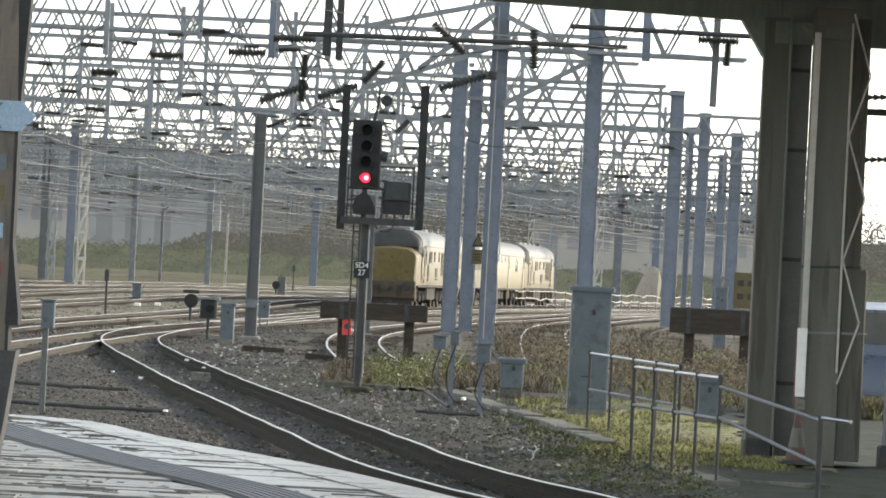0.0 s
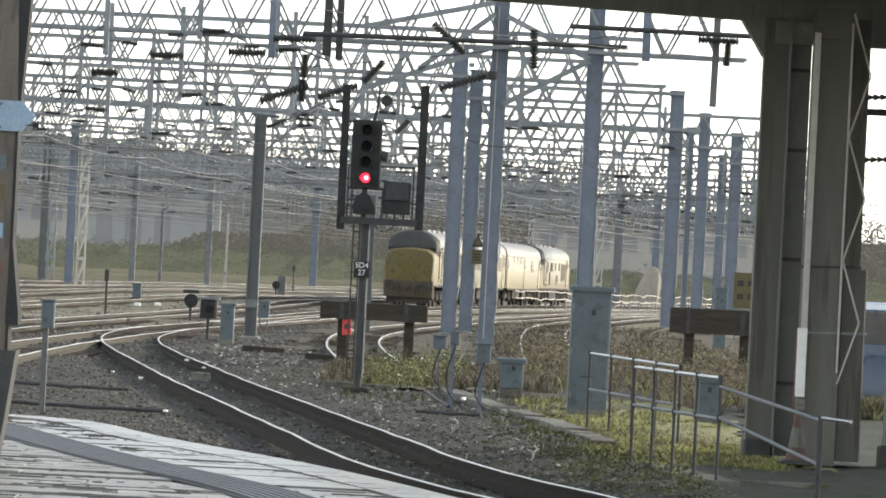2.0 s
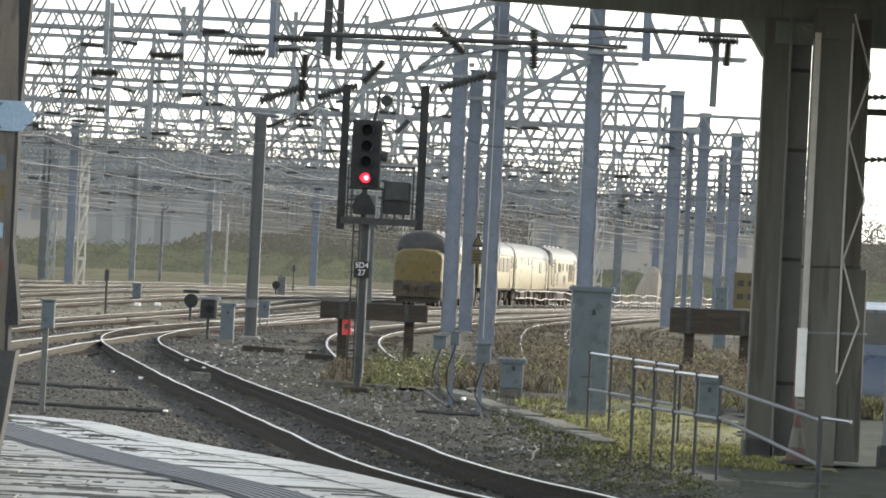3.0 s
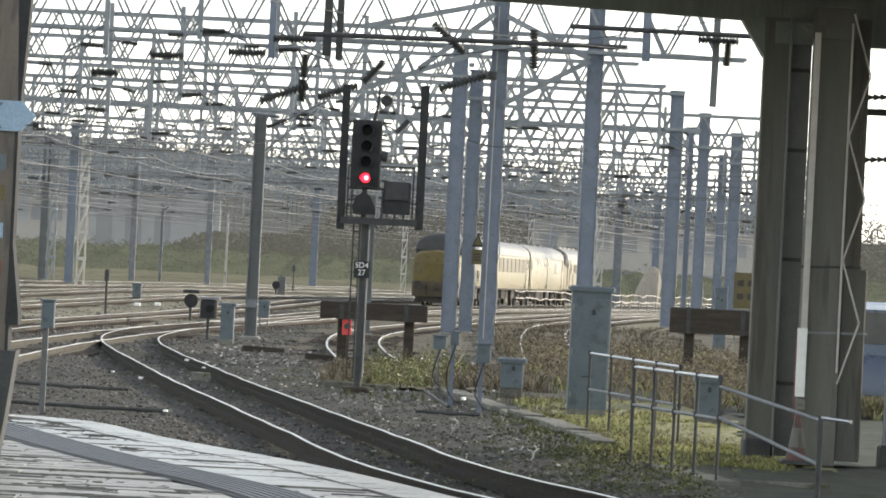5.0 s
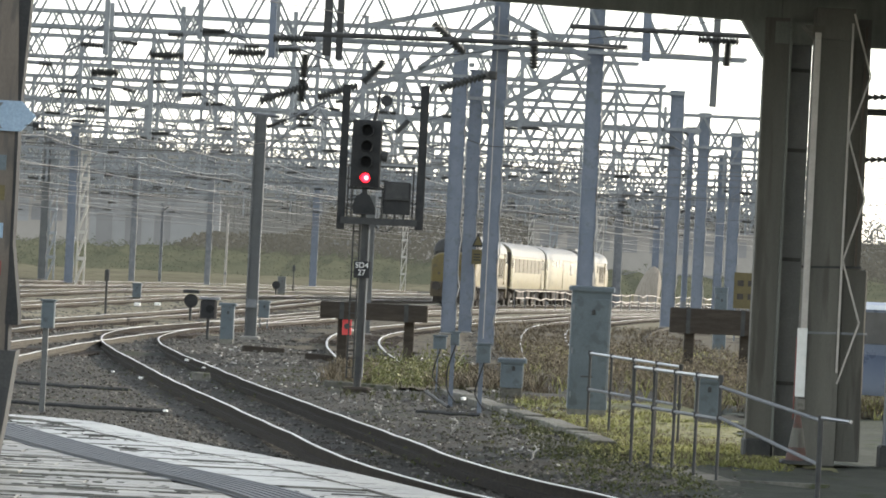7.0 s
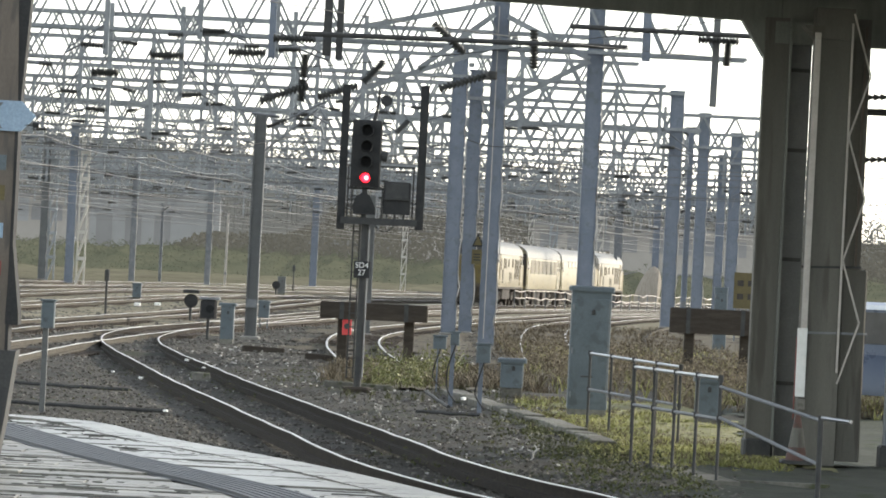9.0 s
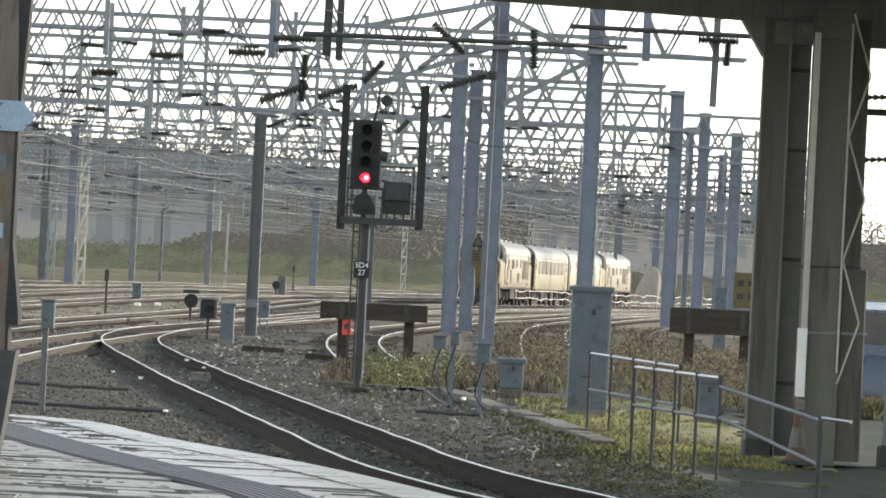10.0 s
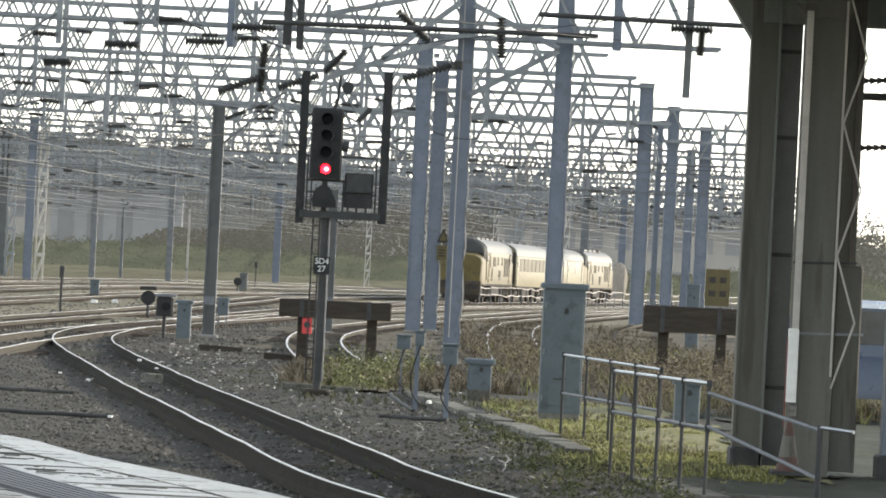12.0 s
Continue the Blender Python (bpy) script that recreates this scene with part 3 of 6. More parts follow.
def gantry(y, x0, x1, masts, bottom=8.95, depth=1.6, bay=1.6, node=0.0, lattice=(), drops=(), mast_w=0.5, mast_mat="mast", thick=1.0, mast_top=None, bar=0.11, skew=0.15):
    """A portal across the tracks: a box truss with Warren bracing on its legs, with drop tubes and insulators."""
    up = rise(y)
    b, t = bottom + up, bottom + up + depth
    th = thing("overhead_line_gantry", Matrix(), "galvanised lattice portal gantry carrying overhead line equipment", "gantry", "overhead line gantries", "structure")
    for yy in (y - thick / 2, y + thick / 2):
        part("top_chord", Geo().beam((x0, yy, t), (x1 - bay / 2, yy, t), bar, bar), "truss", th)
        part("bottom_chord", Geo().beam((x0, yy, b), (x1, yy, b), bar, bar), "truss", th)
    g = Geo()
    k0 = math.floor((x0 - node) / bay)
    k = k0
    while node + (k + 1) * bay <= x1 + 0.05:
        xa = node + k * bay
        for yy in (y - thick / 2, y + thick / 2):
            o = (skew if y < 170 else 0.6 * skew) if yy > y else 0.0  # the portals stand a little askew to the line, so both faces show
            g.beam((xa + o, yy, b), (xa + bay / 2 + o, yy, t), bar * 0.68, bar * 0.68)
            g.beam((xa + bay / 2 + o, yy, t), (xa + bay + o, yy, b), bar * 0.68, bar * 0.68)
        g.beam((xa, y - thick / 2, b), (xa + bay, y + thick / 2, b), bar * 0.6, bar * 0.6)
        g.beam((xa, y - thick / 2, b), (xa, y + thick / 2, b), bar * 0.6, bar * 0.6)
        g.beam((xa + bay / 2, y - thick / 2, t), (xa + bay / 2, y + thick / 2, t), bar * 0.6, bar * 0.6)
        k += 1
    part("bracing", g, "truss", th)["kind"] = "stuff"
    for mx in masts:
        box_mast("mast", th, mx, y, (t + 0.1) if mast_top is None else mast_top, mast_w, mast_mat)
    for mx in lattice:
        # Legs take the sunlit pale colour, except on dark-mast portals.
        lattice_mast(th, mx, y, t, mat="truss" if mast_mat == "mast_dark" else "lattice_paint")
    for dx, length, arm in drops:
        g = Geo().beam((dx, y - thick / 2 - 0.1, t + 0.35), (dx, y - thick / 2 - 0.1, b - length), 0.16, 0.16)
        d = part("drop_tube", g, "truss", th)
        if arm:
            zz = b - length + 0.25
            s = 1 if arm > 0 else -1
            ins = Geo()
            insulator(ins, (dx, y - thick / 2 - 0.1, zz), (dx + 0.75 * s, y - thick / 2 - 0.1, zz + 0.03), 0.11, 9)
            part("insulator", ins, "porcelain", d)
            a = Geo().tube((dx + 0.75 * s, y - thick / 2 - 0.1, zz + 0.03), (dx + abs(arm) * s, y - thick / 2 - 0.1, zz - 0.25), 0.035)
            a.tube((dx + abs(arm) * s * 0.8, y - thick / 2 - 0.1, zz - 0.2), (dx + abs(arm) * s * 0.9, y - thick / 2 - 0.1, zz - 0.8), 0.025)
            a.tube((dx, y - thick / 2 - 0.1, b + 0.15), (dx + abs(arm) * s * 0.95, y - thick / 2 - 0.1, zz - 0.1), 0.03, 6)
            a.tube((dx - 0.5 * s, y - thick / 2 - 0.1, b - 0.5 * length), (dx + 0.55 * s, y - thick / 2 - 0.1, b - 0.35 * length), 0.028, 6)
            part("registration_arm", a, "galv", d)
            ins = Geo()
            insulator(ins, (dx - 0.5 * s, y - thick / 2 - 0.1, b - 0.5 * length), (dx - 0.95 * s, y - thick / 2 - 0.1, b - 0.54 * length), 0.09, 6)
            # Beyond 200 m the paler steel colour stands in for haze.
            part("insulator", ins, "porcelain" if y < 200 else "galv", d)
    return th


rng = random.Random(4)


def some_drops(x0, x1, gap, lo, hi):
    out, x = [], x0 + rng.uniform(0.3, gap)
    while x < x1:
        out.append((x, rng.uniform(lo, hi), rng.choice((-1.6, 1.6, 1.3, -1.3))))
        x += gap * rng.uniform(0.6, 1.4)
    return out


front = gantry(136, -16, 8.83, [1.417, 4.3], bottom=8.93, depth=1.62, node=-0.08, drops=[(-3.72, 0.6, 0), (-3.38, 0.65, 0), (-5.3, 0.65, 1.6), (-7.6, 0.2, 1.4), (-10.4, 0.8, -1.2), ], mast_w=0.43)
gantry(158, -20, 7.5, [0.31], bottom=8.9, node=-0.4, drops=some_drops(-19, 0, 3.2, 0.4, 2.2), mast_w=0.47, mast_top=10.1)
gantry(162, 0.6, 1.6, [0.92], bottom=8.3, depth=1.2, node=0.2, mast_w=0.42, mast_top=9.5)
gantry(176, -22, 8.06, [], bottom=8.85, node=0.5, drops=some_drops(-21, 6, 3.4, 0.5, 2.4), lattice=(-19.5,))
gantry(203, -25, 11.3, [10.2], bottom=8.8, node=0.2, drops=some_drops(-24, 10, 3.2, 0.5, 2.6), mast_w=0.55, bar=0.14)
gantry(230, -29, 18.0, [13.0], bottom=8.8, node=0.9, drops=some_drops(-28, 12, 3.2, 0.5, 2.6), mast_w=0.5, bar=0.14)
gantry(257, -33, 21, [16.4], bottom=8.8, node=0.1, drops=some_drops(-32, 20, 3.0, 0.5, 2.6), mast_w=0.6, bar=0.14)
gantry(297, -40, 25, [-24.5, 18.1], bottom=8.7, node=0.7, drops=some_drops(-38, 24, 3.2, 0.5, 2.8), lattice=(-23.75,), mast_mat="mast", bar=0.14)
gantry(329, -44, 28, [-29.1], bottom=8.7, drops=some_drops(-42, 27, 3.2, 0.5, 2.8), lattice=(-28.5, 8.0), mast_mat="mast_dark", bar=0.14)
gantry(361, -48, 31, [-24.76, -18.72], bottom=8.7, node=0.5, drops=some_drops(-46, 30, 3.4, 0.5, 2.8), lattice=(12.5,), mast_w=0.4, mast_mat="galv", bar=0.16)
gantry(386, -50, 34, [15.0], bottom=8.7, node=0.3, drops=some_drops(-48, 33, 3.6, 0.5, 2.8), mast_mat="galv", bar=0.16)
gantry(425, -55, 38, [-12.1, 20.0], bottom=8.7, node=0.3, drops=some_drops(-52, 37, 3.8, 0.5, 2.8), lattice=(1.5,), mast_w=0.6, bar=0.16)
gantry(466, -60, 42, [], bottom=8.7, node=0.3, drops=some_drops(-58, 41, 4.0, 0.5, 2.8), lattice=(-3.96, 9.0), mast_mat="galv", bar=0.16)



def single_mast(x, y, h, w, mat, label, arm=0.0):
    th = thing("catenary_mast", pose(x, y, rise(y)), label, "mast", "catenary masts", "structure")
    g = Geo().box((0, 0, h / 2 - 0.15), (w * 0.8, 0.12, h + 0.3))
    g.box((-w * 0.42, 0, h / 2 - 0.15), (0.045, w, h + 0.3)).box((w * 0.42, 0, h / 2 - 0.15), (0.045, w, h + 0.3))
    post = part("post", g, mat, th)
    part("footing", Geo().block((0, 0, -0.28), (w * 1.6, w * 1.6, 0.4), 0.04), "concrete", th)
    part("number_band", Geo().box((0, -w * 0.51, 0.9), (w * 0.8, 0.02, 0.25)), "galv", post)
    if arm:
        s = Geo()
        insulator(s, (arm * 0.1, 0, h - 0.35), (arm * 0.4, 0, h - 0.1), 0.09, 9)
        part("insulator", s, "porcelain", th)
        a = Geo().tube((arm * 0.4, 0, h - 0.1), (arm, 0, h + 0.5), 0.03).tube((0, 0, h - 1.2), (arm * 0.9, 0, h + 0.3), 0.03).tube((-arm * 0.15, 0, h + 0.05), (arm * 0.3, 0, h - 0.02), 0.05)
        part("cantilever", a, "galv", th)
    return th


single_mast(-5.65, 135.6, 6.55, 0.37, "mast_dark", "dark grey steel mast with a cantilever arm beside the points", 1.9)
single_mast(11.6, 216, 9.3, 0.26, "mast", "slim blue-grey steel mast", -1.2)
single_mast(-24.06, 386, 6.4, 0.24, "galv", "slim pale galvanised mast with a short arm", 1.2)
single_mast(-17.8, 372, 5.8, 0.17, "pale_pipe", "thin pale lamp pole", 0)
single_mast(-2.44, 150, 4.5, 0.3, "mast_dark", "short dark grey mast standing behind the signal", 0)
single_mast(12.6, 330, 7.0, 0.25, "galv", "slim galvanised steel mast", -1.4)
single_mast(19.5, 318, 6.8, 0.3, "galv", "slim galvanised steel mast", -1.4)


# knee braces, feeder bars and insulators on the nearest portal
def front_fittings():
    for a, b in (((-1.0, 8.26), (1.2, 10.0)), ((1.6, 9.95), (4.1, 8.8)), ((1.6, 7.35), (4.1, 8.75)), ((-2.7, 9.45), (1.2, 10.35)), ((-2.6, 7.6), (1.15, 9.0))):
        part("brace", Geo().beam((a[0], 134.9, a[1]), (b[0], 134.9, b[1]), 0.14, 0.16), "truss", front)
    part("feeder_bar", Geo().tube((-4.4, 132, 9.0), (5.1, 132, 9.06), 0.075), "darksteel", front)
    part("feeder_bar", Geo().tube((3.4, 132, 9.6), (9.2, 132, 9.56), 0.075), "darksteel", front)
    for a, b in (((-5.3, 8.87), (-4.05, 8.89)), ((-4.32, 8.45), (-4.36, 7.75)), ((-4.37, 7.7), (-4.4, 7.05)), ((-8.9, 8.2), (-7.9, 8.22)), ((-10.6, 7.6), (-9.8, 7.62)), ((-6.6, 8.4), (-5.5, 8.42)), ((2.36, 9.5), (2.42, 8.35)), ((-0.35, 7.62), (1.1, 8.12)), ((-3.9, 7.2), (-2.75, 7.6)), ((-2.6, 7.7), (-2.0, 8.35)), ((7.2, 9.45), (8.4, 9.45)), ((8.1, 9.4), (8.06, 8.7)), ((-0.6, 9.55), (0.35, 8.7)), ((-5.6, 7.0), (-4.2, 7.55))):
        g = Geo()
        insulator(g, (a[0], 133, a[1]), (b[0], 133, b[1]), 0.15, 12)
        part("insulator", g, "porcelain", front)
    part("conduit", Geo().beam((1.34, 135.76, 0.3), (1.34, 135.76, 10.3), 0.03, 0.03), "pale_pipe", front)
    part("bracket", Geo().block((1.2, 133.4, 8.12), (0.28, 0.5, 0.24), 0.04), "darksteel", front)
    g = Geo().beam((-3.72, 133.4, 11), (-3.72, 133.4, 8.45), 0.24, 0.24)
    part("hanging_post", g, "darksteel", front)
    part("hanging_post", Geo().beam((-3.36, 133.4, 11), (-3.36, 133.4, 8.35), 0.2, 0.2), "darksteel", front)
    part("hanging_post", Geo().beam((-5.35, 133.4, 11), (-5.35, 133.4, 8.3), 0.2, 0.2), "mast", front)
    part("hanging_post", Geo().beam((5.7, 133.4, 11), (5.7, 133.4, 8.75), 0.24, 0.24), "mast", front)
    part("hanging_post", Geo().beam((7.78, 133.4, 11), (7.74, 133.4, 7.5), 0.2, 0.2), "mast_dark", front)


front_fittings()


# overhead wires over the tracks
def wires():
    for key, (lo, hi) in {"main": (120, 430), "b": (80, 440), "c": (120, 440), "e": (150, 440), "f": (180, 440), "h": (200, 450), "crossing": (150, 340), "siding": (125, 330), "weedy": (120, 320)}.items():
        line = [p for p in LINES[key] if lo < p.y < hi]
        th = thing("overhead_wire", Matrix(), "contact wire with sagging catenary wire and droppers", "overhead wire", "overhead wires", "structure")
        g, c, d = Geo(), Geo(), Geo()
        low, high = [], []
        for i, p in enumerate(line):
            u = (p.y % 27.0) / 27.0
            z = rise(p.y)
            low.append(Vector((p.x + 0.2 * math.sin(p.y * 0.1), p.y, z + 4.75)))
            high.append(Vector((p.x + 0.2 * math.sin(p.y * 0.1), p.y, z + 5.4 + 0.9 * (u - 0.5) ** 2)))
            if i % 4 == 0:
                d.tube(low[-1], high[-1], 0.007, 4, caps=False)
        part("contact_wire", g.path(low, 0.012, 5), "wire", th)
        part("catenary_wire", c.path(high, 0.012, 5), "wire", th)
        part("droppers", d, "wire", th)
    # cross-span and feeder wires
    r = random.Random(9)
    for k in range(36):
        y = r.uniform(190, 460)
        span = y * 0.12 + 6
        z = r.uniform(5.2, 8.0) + 0.5
        xa, xb = -span, r.uniform(0.3, 1.0) * span
        ya = y + r.uniform(-9, 9)
        g = Geo()
        pts = [Vector((xa + (xb - xa) * i / 14, ya + (y - ya) * i / 14, z + 0.25 * (2 * i / 14 - 1) ** 2 - 0.1)) for i in range(15)]
        th = part("feeder_wire", g.path(pts, 0.016, 5), "wire")
        tagged(th, "thin sagging feeder wire across the yard", "feeder wire", "feeder wires", "structure")
    for a, b in (((-8, 100, 8.5), (9, 140, 9.3)), ((-6, 125, 7.5), (9.5, 128, 10.2)), ((0.5, 133, 6.2), (2.6, 133, 6.3)), ((-9, 128, 5.3), (-4, 136, 6.3))):
        pts = [Vector(a).lerp(Vector(b), i / 10) - Vector((0, 0, 0.25 * (1 - (i / 5 - 1) ** 2))) for i in range(11)]
        th = part("feeder_wire", Geo().path(pts, 0.014, 5), "darksteel")
        tagged(th, "thin sagging feeder wire across the yard", "feeder wire", "feeder wires", "structure")


wires()


# ---- train ----
def train_x(y):
    d = y - 217
    return -2.4 + 0.088 * d + 0.00027 * d * d + 2.9e-7 * d ** 3


def section(w, bottom, eave, top, y, n=7):
    """Body cross-section at y: flat sides, rounded roof."""
    pts = [Vector((-w / 2 + 0.06, y, bottom)), Vector((-w / 2, y, bottom + 0.35)), Vector((-w / 2, y, eave))]
    for k in range(1, n):
        a = math.pi * k / n
        pts.append(Vector((-w / 2 * math.cos(a), y, eave + (top - eave) * math.sin(a) ** 0.8)))
    pts += [Vector((w / 2, y, eave)), Vector((w / 2, y, bottom + 0.35)), Vector((w / 2 - 0.06, y, bottom))]
    return pts


def roof_section(w, eave, top, y, n=10):
    up = [Vector((-w / 2 * math.cos(math.pi * k / n), y, eave + (top - eave) * math.sin(math.pi * k / n) ** 0.8)) for k in range(n + 1)]
    dn = [Vector((p.x * 0.97, y, p.z - 0.06)) for p in reversed(up)]
    return up + dn


WHEELSETS = []


def bogie(parent, y, axles):
    span = 2.05 if len(axles) == 3 else 1.3
    g = Geo()
    for s in (-1, 1):
        g.block((s * 1.0, y, 0.62), (0.14, span * 2 + 1.0, 0.26), 0.03)
        for a in axles:
            g.block((s * 1.04, y + a, 0.5), (0.2, 0.34, 0.34), 0.04)
            g.tube((s * 1.08, y + a - 0.4, 0.4), (s * 1.08, y + a - 0.4, 0.85), 0.09).tube((s * 1.08, y + a + 0.4, 0.4), (s * 1.08, y + a + 0.4, 0.85), 0.09)
    g.box((0, y, 0.7), (2.0, 0.5, 0.3))
    part("bogie_frame", g, "train_dark", parent)
    for a in axles:
        w = Geo().tube((-0.95, 0, 0), (0.95, 0, 0), 0.08, 10)
        for s in (-1, 1):
            w.tube((s * 0.69, 0, 0), (s * 0.82, 0, 0), 0.5, 20).tube((s * 0.66, 0, 0), (s * 0.69, 0, 0), 0.53, 20)
            w.box((s * 0.825, 0.22, 0), (0.02, 0.3, 0.12))
        ob = part("wheelset", w, "train_dark", parent)
        ob.matrix_basis = pose(0, y + a, 0.5)
        WHEELSETS.append((ob, y + a))


def buffers(parent, y, s):
    for x in (-0.87, 0.87):
        g = Geo().tube((x, y, 1.05), (x, y + s * 0.42, 1.05), 0.11, 12).tube((x, y + s * 0.42, 1.05), (x, y + s * 0.48, 1.05), 0.24, 16)
        part("buffer", g, "train_dark", parent)
    part("coupling", Geo().beam((0, y, 0.95), (0, y + s * 0.5, 0.85), 0.12, 0.14), "train_dark", parent)
    for x in (-0.45, 0.4, 0.55):
        part("hose", Geo().tube((x, y + s * 0.05, 1.1), (x, y + s * 0.18, 0.5), 0.03), "train_dark", parent)


def locomotive(label):
    th = thing("locomotive", Matrix(), label, "locomotive", "train vehicles")
    L = 18.0
    h = L / 2
    body = Geo().sweep([section(2.7, 1.1, 3.0, 3.8, -h + 1.9), section(2.7, 1.1, 3.0, 3.8, h - 1.9)])
    b = part("body", body, "loco_side", th, "weathered cream-tan bodyside", smooth=True)
    part("roof", Geo().sweep([roof_section(2.72, 3.02, 3.86, -h + 1.75), roof_section(2.72, 3.02, 3.86, h - 1.75)]), "train_roof", th, "grey roof", smooth=True)
    for k in range(5):
        part("roof_hatch", Geo().block((0, -5 + 2.5 * k, 3.86), (1.1, 1.6, 0.12), 0.03), "train_roof", th)
    part("exhaust_fan", Geo().tube((0, 4.6, 3.8), (0, 4.6, 3.98), 0.65, 20), "train_dark", th)
    for s in (-1, 1):
        # bonnet nose with rounded shoulders
        secs = []
        for yy, w, top in ((h - 1.95, 2.62, 2.95), (h - 0.5, 2.58, 2.9), (h - 0.14, 2.5, 2.82), (h, 2.28, 2.62)):
            ring = [Vector((-w / 2, 0, 1.1)), Vector((-w / 2, 0, top - 0.45)), Vector((-w / 2 + 0.12, 0, top - 0.2)), Vector((-w / 2 + 0.42, 0, top - 0.02)), Vector((0, 0, top + 0.05)),
                    Vector((w / 2 - 0.42, 0, top - 0.02)), Vector((w / 2 - 0.12, 0, top - 0.2)), Vector((w / 2, 0, top - 0.45)), Vector((w / 2, 0, 1.1))]
            secs.append([p + Vector((0, s * yy, 0)) for p in ring])
        nose = part("nose", Geo().sweep(secs), "train_yellow", th, "yellow bonnet nose", smooth=True)
        # cab front above the nose
        cab = [section(2.7, 2.6, 2.98, 3.86, s * (h - 2.1), 12), section(2.68, 2.6, 2.97, 3.82, s * (h - 1.72), 12), section(2.62, 2.6, 2.95, 3.68, s * (h - 1.45), 12), section(2.52, 2.6, 2.93, 3.4, s * (h - 1.26), 12), section(2.44, 2.6, 2.9, 3.12, s * (h - 1.16), 12)]
        dome = part("cab_front", Geo().sweep(cab), "cab_dome", th, "blue-grey cab roof dome", smooth=True)
        for x in (-0.6, 0.6):
            part("windscreen", Geo().box((x, s * (h - 1.27), 3.12), (0.92, 0.05, 0.34), Matrix.Rotation(s * 0.5, 3, "X")), "glass", dome)
        for x in (-0.8, 0.8):
            part("headcode_light", Geo().tube((x, s * (h - 0.05), 1.75), (x, s * (h + 0.03), 1.75), 0.08, 14), "train_grey", nose)
        part("headcode_box", Geo().block((0, s * (h + 0.0), 2.1), (1.2, 0.06, 0.34), 0.02), "train_yellow", nose)
        part("nose_door", Geo().block((0, s * (h + 0.005), 1.7), (0.66, 0.04, 1.0), 0.02), "train_yellow", nose)
        part("valance", Geo().block((0, s * (h - 0.24), 0.9), (2.5, 0.54, 0.84), 0.05), "train_grey", th, "grimy grey buffer beam")
        buffers(th, s * h, s)
        part("snow_plough", Geo().block((0, s * (h - 0.3), 0.36), (2.2, 0.12, 0.35), 0.03), "train_dark", th)
        for x in (-1.36, 1.36):
            part("cab_door", Geo().box((x, s * (h - 3.1), 2.15), (0.03, 0.62, 1.8)), "train_yellow", th)
            part("cab_window", Geo().box((x, s * (h - 2.35), 2.75), (0.03, 0.6, 0.5)), "glass", th)
    for x in (-1.36, 1.36):
        for y, l, z, hh in ((-5.4, 0.9, 2.45, 0.7), (-4.1, 0.7, 1.75, 0.8), (-3.0, 1.5, 2.5, 0.6), (-0.9, 0.7, 2.55, 0.5), (0.2, 1.1, 1.7, 0.6), (1.4, 0.7, 2.55, 0.5), (3.9, 2.6, 2.2, 1.2), (5.9, 0.5, 2.5, 0.5)):
            gr = part("grille", Geo().box((x, y, z), (0.03, l, hh)), "train_panel", th, "dull louvred grille")
            for k in range(int(l / 0.24)):
                part("louvre", Geo().box((x * 1.012, y - l / 2 + 0.12 + 0.24 * k, z), (0.02, 0.09, hh * 0.9)), "train_panel", gr)
        part("bodyside_rib", Geo().box((x, 0, 1.5), (0.05, L - 4.0, 0.06)), "loco_side", th)
    part("fuel_tank", Geo().block((0, 0, 0.75), (2.3, 4.2, 0.65), 0.08), "train_dark", th)
    part("solebar", Geo().box((0, 0, 1.08), (2.6, L - 1.2, 0.12)), "train_dark", th)
    bogie(th, -5.6, (-1.95, 0.1, 1.95))
    bogie(th, 5.6, (-1.95, -0.1, 1.95))
    return th


